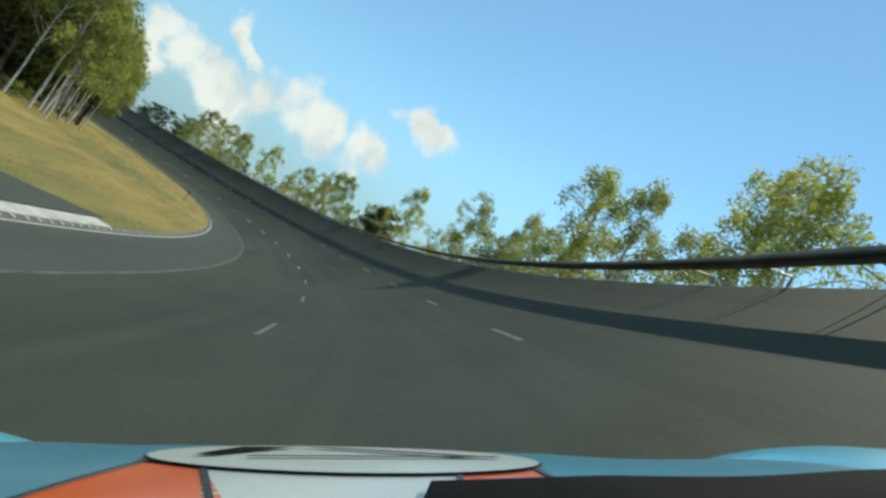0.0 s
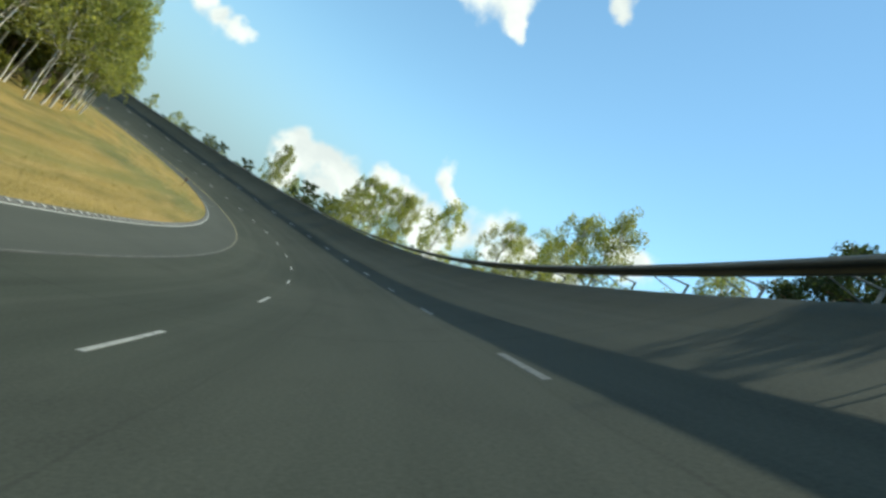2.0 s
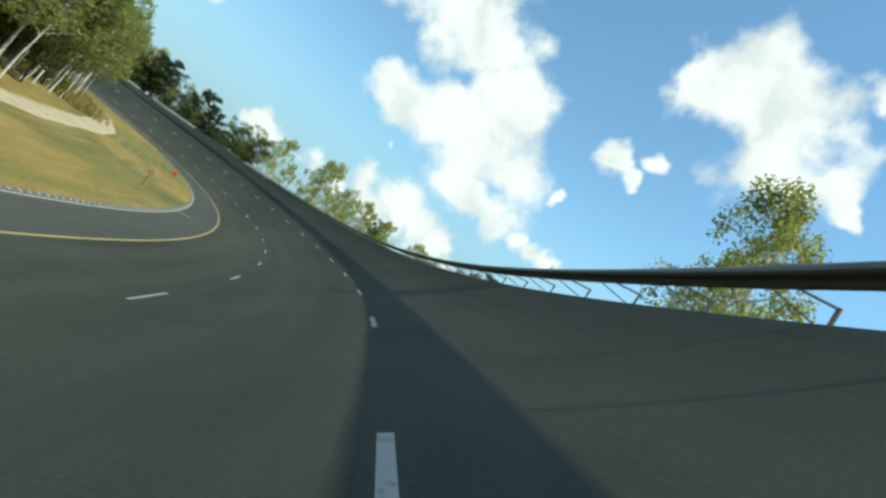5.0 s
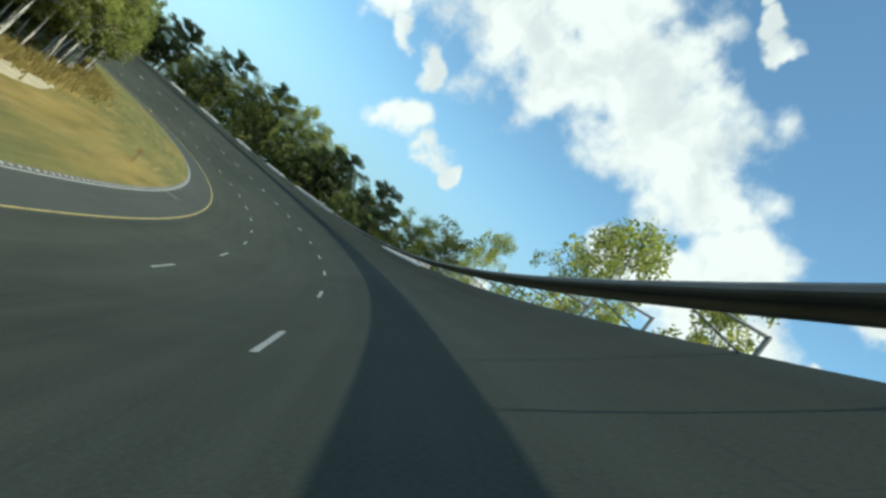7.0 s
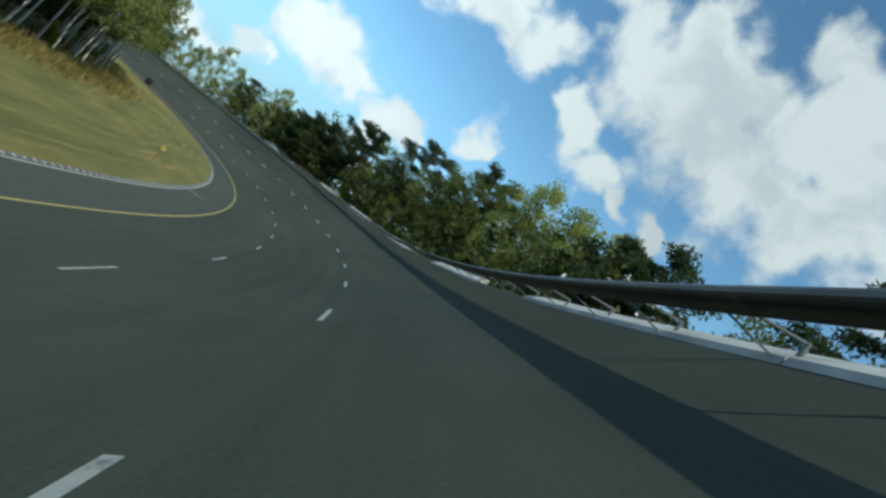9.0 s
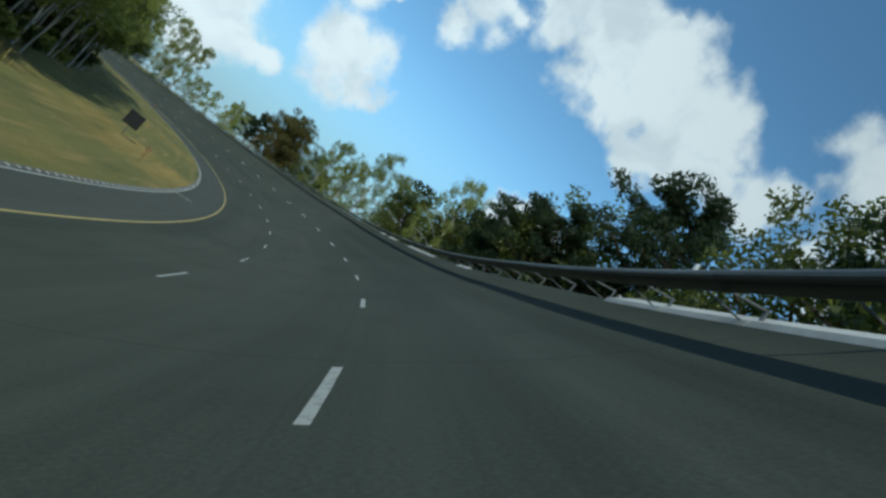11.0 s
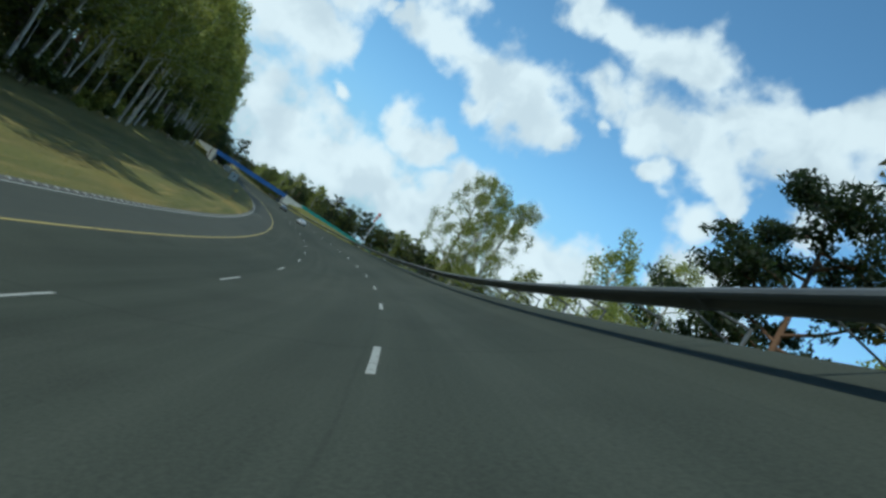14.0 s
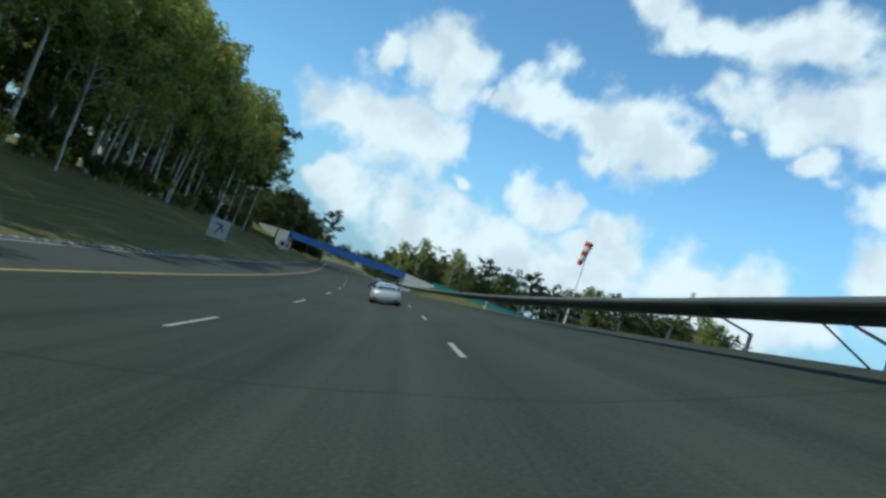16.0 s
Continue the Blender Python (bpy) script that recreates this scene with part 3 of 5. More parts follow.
def build_kerb():
    kerb = thing("kerb", "low white saw-tooth kerb along the grass", "kerb", kind="structure")
    st = list(np.arange(-70, 700, 2.0))
    prof = [(0.0, -0.3), (0.0, 0.025), (-0.22, 0.05), (-0.24, -0.3)]
    v, f, uv = sheet(st, prof, lambda s, c: (at(s, N_KERB + c[0], road_z(s, N_KERB) + c[1]), c[0]))
    child("kerb_body", mesh_from("kerb_body", v, f, M["old_kerb"], uv), kerb)
    verts, faces = [], []
    for s in np.arange(-20, 640, 0.62):
        b = len(verts)
        for ds, n, z in ((0, -0.16, 0.075), (0.20, -0.16, 0.06), (0.20, -0.06, 0.05), (0.0, 0.0, 0.045), (0, -0.16, 0.0), (0.20, -0.16, 0.0), (0.20, -0.06, 0.0), (0, 0.0, 0.0)):
            verts.append(at(s + ds, N_KERB + n, z))
        faces += [(b, b + 1, b + 2, b + 3), (b, b + 4, b + 5, b + 1), (b + 1, b + 5, b + 6, b + 2), (b + 2, b + 6, b + 7, b + 3), (b + 3, b + 7, b + 4, b)]
    t = child("kerb_teeth", mesh_from("kerb_teeth", verts, faces, M["white_line"]), kerb, "white painted saw-tooth blocks")
    t["kind"] = "stuff"


def build_edge_slabs(road):
    slabs = thing("edge_kerb", "pale concrete slabs along the top of the banking", "kerb", kind="structure")
    for a, b in ((270, 283), (309.7, 330), (337, 347.5), (357, 365), (376, 386), (395, 402), (416, 418.2), (423.8, 431.2), (435.2, 437.8), (439.5, 440.8)):
        count = max(1, round((b - a) / 2.6))
        for i in range(count):
            s0, s1 = a + (b - a) * i / count, a + (b - a) * (i + 1) / count - 0.04
            st = [s0, (s0 + s1) / 2, s1]
            wide, lift = (0.42, 0.13) if a < 400 else (0.05, 0.05)
            cols = [(-0.12, -0.05), (-0.10, 0.4 * lift), (wide, lift), (wide + 0.02, -0.3)]
            v, f, uv = sheet(st, cols, lambda s, c: (at(s, N_EDGE + c[0], edge_z(s) + c[0] * 0.6 + c[1]), c[0]))
            f += [(3, 2, 1, 0), (8, 9, 10, 11)]
            child("slab", mesh_from("slab", v, f, M["concrete"], uv), slabs)


def build_guardrail():
    """A beam that overhangs the top of the banking, held by brackets: upright, arm and strut."""
    rail = thing("guardrail", "long galvanised W-beam guardrail on steel brackets", "guardrail", kind="structure")
    along = Vector((RAIL_TIP[0] - RAIL_FOOT[0], RAIL_TIP[1] - RAIL_FOOT[1]))
    face = Vector((along.y, -along.x)).normalized()
    if face.y > 0:
        face = -face
    prof = [(0.0, 0.0), (0.02, 0.02), (0.055, 0.09), (0.055, 0.24), (-0.03, 0.40), (-0.03, 0.60), (0.055, 0.76), (0.055, 0.91), (0.035, 0.99), (-0.01, 1.03), (-0.045, 1.0),
            (-0.035, 0.97), (0.0, 0.99), (0.04, 0.90), (0.04, 0.77), (-0.045, 0.61), (-0.045, 0.39), (0.04, 0.23), (0.04, 0.10), (-0.012, 0.0), (0.0, 0.0)]

    full = math.atan(1.096)

    def held(s, p):
        """A point of the bracket's plane, turned with the bank at station s."""
        a = math.atan(1.096 * bank_at(s)) - full
        return at(s, N_EDGE + p[0] * math.cos(a) - p[1] * math.sin(a), edge_z(s) + p[0] * math.sin(a) + p[1] * math.cos(a))

    def spot(s, c, jog=0.0):
        return held(s, Vector(RAIL_FOOT) + along * c[1] + face * (c[0] + jog))

    seg = 9.68
    for i in range(-6, 72):
        st = list(np.linspace(i * seg - 0.08, (i + 1) * seg + 0.08, 6))
        v, f, uv = sheet(st, prof, lambda s, c: (spot(s, c, 0.006 * (i % 2)), c[1]))
        child("rail_beam", mesh_from("rail_beam", v, f, M["steel"], uv, False), rail)
        joint = [spot(i * seg + d, (0.064 + k * 0.006, u)) for d in (-0.03, 0.03) for k in (0, 1) for u in (0.12, 0.88)]
        plate = bmesh.new()
        q = [plate.verts.new(p) for p in joint]
        for loop in ((0, 1, 3, 2), (4, 6, 7, 5), (0, 4, 5, 1), (2, 3, 7, 6), (0, 2, 6, 4), (1, 5, 7, 3)):
            plate.faces.new([q[k] for k in loop])
        part("splice_plate", plate, M["steel"], rail)
    for i in range(-8, 281):
        s = i * 2.42 + 0.5
        turn = Matrix.Rotation(heading(s), 4, "Z")
        e = edge_z(s)
        part("post", box((0.035, 0.07, 0.80), at(s, N_EDGE + 0.06, e - 0.11), 0.006, turn), M["steel"], rail)
        part("arm", rod(at(s, N_EDGE + 0.06, e + 0.27), held(s, (RAIL_TIP[0] + 0.09, RAIL_TIP[1] + 0.05)), 0.022, 0.016, sides=6), M["steel"], rail)
        part("strut", rod(at(s + 0.12, N_EDGE + 0.01, e - 0.03), held(s + 0.12, (RAIL_FOOT[0] - 0.04, RAIL_FOOT[1] + 0.03)), 0.014, sides=6), M["steel"], rail)
        if i % 10 == 4:
            part("reflector", box((0.045, 0.07, 0.14), held(s, (RAIL_TIP[0] + 0.03, RAIL_TIP[1] + 0.08)), 0.012, turn), M["white"], rail, "small pale reflector")


def build_path():
    st = list(np.arange(186, 292, 1.5))

    def place(s, c):
        n = -21.6 + 0.9 * noise.noise(Vector((s * 0.06, 1, 0))) + c * (1.5 + 0.4 * noise.noise(Vector((s * 0.2, c, 5)))) * ease((s - 184) / 12) * ease((294 - s) / 12)
        return at(s, n, inner_z(s, n) + (0.035 if abs(c) < 0.9 else -0.05)), n

    v, f, uv = sheet(st, [-1.0, -0.8, -0.3, 0.3, 0.8, 1.0], place)
    tagged(new("path", mesh_from("path", v, f, M["sand"], uv, True)), "pale sandy track between the grass and the wood", "path", kind="structure")


def build_blades(name, label, mat, count, seed, place, lo, hi):
    """Upright blades of grass, one narrow triangle each, joined into one sheet of growth."""
    rng = random.Random(seed)
    v, f = [], []
    for i in range(count):
        s, n = place(rng)
        p = at(s, n, inner_z(s, n) - 0.03)
        a, h = rng.uniform(0, 6.283), rng.uniform(lo, hi)
        w = Vector((math.cos(a), math.sin(a), 0)) * h * 0.16
        t = Vector((rng.uniform(-0.35, 0.35), rng.uniform(-0.35, 0.35), 1)) * h
        v += [p - w, p + w, p + t]
        f.append((3 * i, 3 * i + 1, 3 * i + 2))
    tagged(new(name, mesh_from(name, v, f, mat)), label, "grass", kind="stuff")


def build_growth():
    build_blades("tall_grass", "pale dry tall grass along the edge of the wood", M["straw"], 11000, 3,
                 lambda r: (r.uniform(240, 430), -24.6 + r.gauss(0, 1.3)), 0.3, 0.95)
    build_blades("grass_tufts", "short sunburnt grass tufts on the infield", M["tuft"], 36000, 4,
                 lambda r: (r.uniform(5, 640), N_KERB - 0.3 - abs(r.gauss(0, 7.0))), 0.04, 0.13)


def build_access():
    """A service road that joins the inside of the bend, with a pale concrete strip across its mouth."""
    def edge(n):
        return 23.0 + (n - N_KERB + 0.6) * 1.55

    ns = [-11.5, -13, -15, -18, -22, -27, -34, -42]
    v, f, uv = [], [], []
    for n in ns:
        for k in range(7):
            s = edge(n) - 16 * k / 6
            v.append(at(s, n, inner_z(s, n) + 0.05))
            uv.append((s, n))
    for i in range(len(ns) - 1):
        for k in range(6):
            a = i * 7 + k
            f.append((a, a + 1, a + 8, a + 7))
    tagged(new("service_road", mesh_from("service_road", v, f, M["asphalt"], uv, True)), "grey asphalt service road joining the track", "road", kind="structure")
    st = list(np.arange(-40, 21.6, 1.5))
    v, f, uv = sheet(st, [(-0.26, -0.1), (-0.26, 0.06), (-0.85, 0.07), (-0.9, -0.1)], lambda s, c: (at(s, N_KERB + c[0], c[1]), c[0]))
    tagged(new("concrete_strip", mesh_from("concrete_strip", v, f, M["concrete"], uv)), "pale concrete strip across the mouth of a service road", "kerb", kind="structure")


build_ground()
road = build_road()
build_verges()
build_path()
build_growth()
build_access()
build_markings(road)
build_kerb()
build_edge_slabs(road)
build_guardrail()

# ---- trees ----
def tube(verts, faces, pts, radii, sides=6):
    base = len(verts)
    for i, (p, r) in enumerate(zip(pts, radii)):
        a = pts[min(i + 1, len(pts) - 1)] - pts[max(i - 1, 0)]
        q = a.to_track_quat("Z", "Y")
        for k in range(sides):
            t = 2 * math.pi * k / sides
            verts.append(p + q @ Vector((r * math.cos(t), r * math.sin(t), 0)))
    for i in range(len(pts) - 1):
        for k in range(sides):
            a, b = base + i * sides + k, base + i * sides + (k + 1) % sides
            faces.append((a, b, b + sides, a + sides))


def leaf_mesh(name, centres, sizes, rng, mat, long=1.0, droop=0.0):
    """Loose leaf sprays: one small pointed blade each."""
    n = len(centres)
    a = rng.normal(size=(n, 3))
    a[:, 2] -= droop
    a /= np.linalg.norm(a, axis=1)[:, None]
    b = np.cross(a, rng.normal(size=(n, 3)))
    b /= np.linalg.norm(b, axis=1)[:, None] + 1e-9
    s = np.asarray(sizes)[:, None]
    a, b = a * s * long, b * s * 0.62
    c = np.asarray(centres)
    k = np.cross(a, b) * 0.5
    v = np.stack([c - a - b + k, c + a * 1.1, c - a * 0.7 + b * 1.2], 1).reshape(-1, 3)
    f = [(3 * i, 3 * i + 1, 3 * i + 2) for i in range(n)]
    return mesh_from(name, v.tolist(), f, mat)


def grow(kind, seed, leaves_count, spread=0.22):
    """Trunk and crown meshes of a tree one metre high, its foot at the origin, to be scaled to its height."""
    rng = np.random.default_rng(seed)
    verts, faces, clumps = [], [], []
    lean = Vector((rng.uniform(-0.05, 0.05), rng.uniform(-0.05, 0.05), 0))
    wob = [Vector((rng.normal() * 0.010, rng.normal() * 0.010, 0)) for _ in range(9)]
    spine = [Vector((0, 0, -0.03))] + [lean * (i / 8) ** 1.5 + wob[i] * (i / 8) + Vector((0, 0, i / 8)) for i in range(1, 9)]
    thick = {"birch": 0.0125, "pine": 0.0145, "oak": 0.016, "bush": 0.012}[kind]
    if spread > 0.25:
        thick *= 0.62
    top = {"birch": 0.97, "pine": 0.96, "oak": 0.8, "bush": 0.6}[kind]
    spine = [Vector((p.x, p.y, p.z * top)) for p in spine]
    tube(verts, faces, spine, [thick * (1.25 - i / 8 * 1.1) for i in range(9)], 7)

    def on_spine(f):
        i = min(7, int(f * 8))
        return spine[i].lerp(spine[i + 1], f * 8 - i)

    def limb(f, az, reach, rise, r, sag=0.0):
        p0 = on_spine(f)
        d = Vector((math.cos(az), math.sin(az), 0))
        pts = [p0 + d * reach * t + Vector((rng.normal() * 0.008, rng.normal() * 0.008, rise * t - sag * t * t)) for t in (0, 0.35, 0.7, 1.0)]
        pts[0] = p0
        tube(verts, faces, pts, [r, r * 0.75, r * 0.5, r * 0.2], 5 if leaves_count > 7000 else 3)
        return pts

    if kind == "birch":
        bare = 0.40 if spread > 0.25 else 0.22
        for i in range(30):
            f = bare + (0.96 - bare) * (i + rng.random()) / 30
            wide = spread * (1 - abs(f - 0.48) * 1.25) * rng.uniform(0.45, 1.2)
            pts = limb(f, i * 2.4 + rng.uniform(-0.5, 0.5), wide, wide * rng.uniform(0.5, 1.2), thick * 0.32, wide * 0.35)
            for t in (0.35, 0.6, 0.85, 1.0):
                j = min(2, int(t * 3))
                q = pts[j].lerp(pts[j + 1], t * 3 - j)
                clumps.append((q + Vector((rng.normal() * 0.012, rng.normal() * 0.012, rng.normal() * 0.012)), rng.uniform(0.018, 0.034)))
            clumps += [(pts[3] - Vector((rng.normal() * 0.01, rng.normal() * 0.01, d)), 0.022) for d in (0.03, 0.06)]
        clumps += [(spine[8], 0.035), (on_spine(0.95), 0.045)]
    elif kind == "pine":
        for i in range(24):
            f = 0.40 + 0.58 * (i + rng.random()) / 24
            wide = rng.uniform(0.10, 0.23) * (1.15 - max(0, f - 0.75) * 2.4)
            pts = limb(f, i * 2.4 + rng.uniform(-0.6, 0.6), wide, wide * rng.uniform(0.0, 0.45), thick * 0.4)
            clumps += [(pts[1], 0.036), (pts[2], 0.046), (pts[3], 0.062)]
            if rng.random() < 0.6:
                clumps.append((pts[3] + Vector((rng.normal() * 0.03, rng.normal() * 0.03, 0.03)), 0.045))
        clumps.append((spine[8], 0.05))
    elif kind == "oak":
        for i in range(34):
            f = 0.22 + 0.76 * (i + rng.random()) / 34
            wide = 0.32 * math.sqrt(max(0.05, 1 - ((f - 0.5) / 0.56) ** 2)) * rng.uniform(0.6, 1.05)
            pts = limb(f, i * 2.4 + rng.uniform(-0.6, 0.6), wide, wide * rng.uniform(0.25, 0.7), thick * 0.42, wide * 0.15)
            clumps += [(pts[1], 0.062), (pts[2], 0.058), (pts[3], rng.uniform(0.045, 0.062))]
        clumps += [(Vector((rng.normal() * 0.1, rng.normal() * 0.1, rng.uniform(0.78, 0.95))), 0.06) for _ in range(9)]
    else:
        for i in range(16):
            az, w = i * 2.4, rng.uniform(0.15, 0.5)
            pts = limb(0.12 + 0.5 * rng.random(), az, w, rng.uniform(0.1, 0.5), thick * 0.5)
            clumps += [(pts[2], 0.13), (pts[3], 0.12)]
    w = np.array([r ** 2 for _, r in clumps])
    pick = rng.choice(len(clumps), size=leaves_count, p=w / w.sum())
    cen = np.array([tuple(c) for c, _ in clumps])[pick]
    rad = np.array([r for _, r in clumps])[pick]
    off = rng.normal(size=(leaves_count, 3))
    reach = np.linalg.norm(off, axis=1)[:, None]
    if kind == "birch":
        off *= np.minimum(1.0, 1.9 / reach) * 0.62 * rad[:, None]
    else:
        off *= rng.random((leaves_count, 1)) ** 0.42 / reach * 1.05 * rad[:, None]
    off[:, 2] *= {"birch": 1.15, "pine": 0.5, "oak": 0.85, "bush": 0.9}[kind]
    pts = cen + off
    pts[:, 2] = np.maximum(pts[:, 2], 0.02)
    size = {"birch": 0.0082, "pine": 0.0094, "oak": 0.0128, "bush": 0.036}[kind] * math.sqrt(4300 / max(leaves_count, 2000))
    return verts, faces, pts, size * rng.uniform(0.6, 1.3, leaves_count), rng


TREE_KINDS = {
    "birch": ("birch_tree", "slender birch with white bark and light green leaves", "birch_leaf", "birch_bark", 10000),
    "pine": ("pine_tree", "dark green pine with a bare reddish trunk", "pine_leaf", "pine_bark", 9500),
    "oak": ("broadleaf_tree", "broad deciduous tree with a dense green crown", "oak_leaf", "oak_bark", 11500),
    "rust": ("broadleaf_tree", "broad deciduous tree with bronze spring leaves", "rust_leaf", "oak_bark", 15000),
    "bush": ("bush", "leafy roadside bush under the trees", "birch_leaf", "oak_bark", 750),
    "thicket": ("thicket", "dense dark thicket deep in the wood", "far_leaf", "oak_bark", 850),
    "wood_birch": ("birch_tree", "tall birch with a white trunk at the wood edge", "birch_leaf", "birch_bark", 5000),
    "wood_oak": ("broadleaf_tree", "leafy green tree at the wood edge", "oak_leaf", "oak_bark", 5200),
    "wood_pine": ("pine_tree", "tall pine at the wood edge", "pine_leaf", "pine_bark", 4200),
    "thin": ("birch_tree", "sparse young birch with few leaves", "birch_leaf", "birch_bark", 4200),
    "back_birch": ("birch_tree", "birch deep in the wood with a pale trunk", "birch_leaf", "birch_bark", 2200),
    "back_pine": ("pine_tree", "dark pine standing deep in the wood", "pine_leaf", "pine_bark", 2200),
    "back_oak": ("broadleaf_tree", "dark leafy tree standing deep in the wood", "far_leaf", "oak_bark", 1800),
}
GROWN = {}


def plant(kind, where, height, turn, variant=0, group="", squeeze=1.0):
    key = (kind, variant)
    m = Matrix.LocRotScale(where, Euler((0, 0, turn)), (height * squeeze, height * squeeze, height))
    if key in GROWN:
        ob = copy_thing(GROWN[key], m)
        ob.matrix_basis = m
        return ob
    name, label, leaf, bk, count = TREE_KINDS[kind]
    form = {"rust": "oak", "thin": "birch", "thicket": "bush"}.get(kind, kind.replace("back_", "").replace("wood_", ""))
    v, f, pts, sizes, rng = grow(form, 100 + 13 * variant + sum(map(ord, kind)), count, 0.28 if kind == "wood_birch" else 0.22)
    if kind == "rust":
        sizes = sizes * 1.25
    tree = thing(name, label, "bush" if kind in ("bush", "thicket") else "tree", None, group)
    if form == "bush":
        child("brushwood", mesh_from("brushwood", v, f, M[bk], None, True), tree)["kind"] = "stuff"
    else:
        child("trunk", mesh_from("trunk", v, f, M[bk], None, True), tree)
    child("crown", leaf_mesh("crown", pts, sizes, rng, M[leaf], 1.7 if kind == "pine" else 1.15, 0.5 if form == "birch" else 0.0), tree)
    tree.matrix_basis = m
    GROWN[key] = tree
    return tree


# trees outside the banking: station, distance out, height of the tip above the infield, kind
OUTER_A = [(24.3, 12.5, 20.0, "birch"), (20.7, 12.1, 18.4, "birch"), (29.0, 14.0, 16.7, "birch"), (32.9, 12.1, 19.0, "birch"), (36.9, 12.0, 20.3, "birch"), (39.9, 13.2, 15.7, "birch"), (41.9, 11.7, 15.5, "birch"),
           (46.1, 12.1, 16.7, "birch"), (49.6, 12.5, 15.0, "oak"), (57.6, 12.1, 18.5, "birch"), (62.4, 14.0, 14.1, "birch"), (74.2, 12.1, 18.5, "birch"), (78.2, 11.6, 13.9, "pine"), (81.2, 12.5, 14.4, "pine"),
           (88.7, 14.1, 14.9, "birch"), (96.6, 12.1, 17.4, "birch"), (102.8, 12.1, 18.2, "birch"), (107.8, 13.4, 16.2, "birch"), (111.5, 12.1, 16.4, "birch"), (126.5, 12.1, 17.7, "thin"), (137.2, 12.1, 17.0, "birch"),
           (141.5, 13.3, 17.8, "birch"), (145.6, 12.1, 18.1, "birch"), (150.5, 12.5, 17.9, "birch")]
OUTER_B = [(156.5, 12.2, 19.1, "birch"), (160.1, 14.1, 16.1, "birch"), (165.7, 14.9, 13.2, "oak"), (176.9, 14.9, 13.4, "pine"), (185.0, 12.1, 17.6, "birch"), (187.8, 12.8, 15.6, "birch"), (200.3, 14.1, 10.9, "pine"),
           (209.4, 12.5, 10.7, "pine"), (217.2, 14.1, 11.3, "oak"), (224.3, 12.0, 10.7, "oak"), (232.2, 14.1, 11.7, "birch"), (241.4, 12.5, 12.1, "birch"), (249.9, 13.3, 13.9, "birch"), (258.3, 12.4, 14.6, "thin"),
           (267.8, 12.0, 18.3, "thin"), (270.6, 12.4, 17.7, "birch"), (301.3, 19.5, 20.0, "birch"), (307.8, 19.5, 18.6, "oak"), (316.2, 18, 17.6, "oak"), (324, 16, 15.5, "pine")]
OUTER_C = [(333.5, 19.5, 19.6, "pine"), (341, 21, 19.0, "oak"), (352.5, 19.5, 21.9, "pine"), (356.2, 20, 21.0, "pine"), (360, 19, 22.5, "birch"), (366.4, 19.5, 23.4, "birch"),
           (371, 20, 25.0, "oak"), (375.7, 19.5, 26.5, "birch"), (384, 20, 26.4, "oak"), (389.7, 19.5, 27.0, "pine"), (397, 20, 25.6, "oak"), (407, 19.5, 27.8, "pine"),
           (415, 19, 25.0, "oak"), (427, 19.5, 26.4, "pine"), (430, 20, 26.0, "pine"), (438, 19.5, 24.0, "oak"), (446, 20, 20.5, "birch"), (455, 19.5, 19.3, "birch")]
OUTER_D = [(436, 15.5, 21.4, "pine"), (441, 16, 21.0, "pine"), (442, 15, 18.6, "pine"), (446, 16, 19.4, "pine"), (456.6, 15.8, 21.8, "birch"), (467, 15.8, 18.2, "oak"),
           (475, 17, 19.0, "birch"), (483.6, 15.8, 22.0, "birch"), (488, 14, 17.4, "thin"), (490.5, 14, 16.2, "thin"), (498.5, 14, 19.7, "birch"), (502, 15, 16.2, "oak"),
           (511, 12.5, 19.2, "rust"), (516, 13.5, 20.4, "rust"), (523.6, 12, 15.2, "pine"), (527, 12, 13.4, "pine"), (533, 13, 12.6, "birch"), (540, 13, 13.8, "thin"),
           (581, 19.5, 22.6, "birch"), (587.8, 19.5, 23.9, "birch"), (594, 19, 26.0, "birch")]


def build_outer_trees():
    i = 0
    for stretch in (OUTER_A, OUTER_B, OUTER_C, OUTER_D):
        for s, n, tip, kind in stretch:
            z = outer_z(s, n) - 0.1
            plant(kind, at(s, n, z), max(4.0, tip - z), i * 2.399, i % (4 if kind in ("birch", "oak") else 2), "trees outside the banking")
            i += 1
    rng = random.Random(5)
    s = 30.0
    while s < 600:
        dense = 305 < s < 470
        n = rng.uniform(16, 24) if dense else rng.uniform(23, 34)
        kind = rng.choice(["back_oak", "back_pine", "back_oak", "back_birch"] if dense else ["back_birch", "back_oak", "back_birch", "back_pine"])
        z = outer_z(s, n) - 0.1
        low = rng.uniform(9, 11.5) if 305 < s < 350 else rng.uniform(13, 17) if dense else (rng.uniform(6, 8) if 205 < s < 260 else rng.uniform(10, 13.5))
        plant(kind, at(s, n, z), low, rng.uniform(0, 6), rng.randrange(2), "trees outside the banking")
        s += rng.uniform(1.9, 3.4) if dense else rng.uniform(4.5, 9)
    s = 25.0
    while s < 610:
        n = rng.uniform(8.5, 13) if s > 300 else rng.uniform(13, 19)
        plant("bush", at(s, n, outer_z(s, n) - 0.1), rng.uniform(2.0, 3.6), rng.uniform(0, 6), rng.randrange(2), "bushes on the outer bank")
        s += rng.uniform(3.0, 6.5)


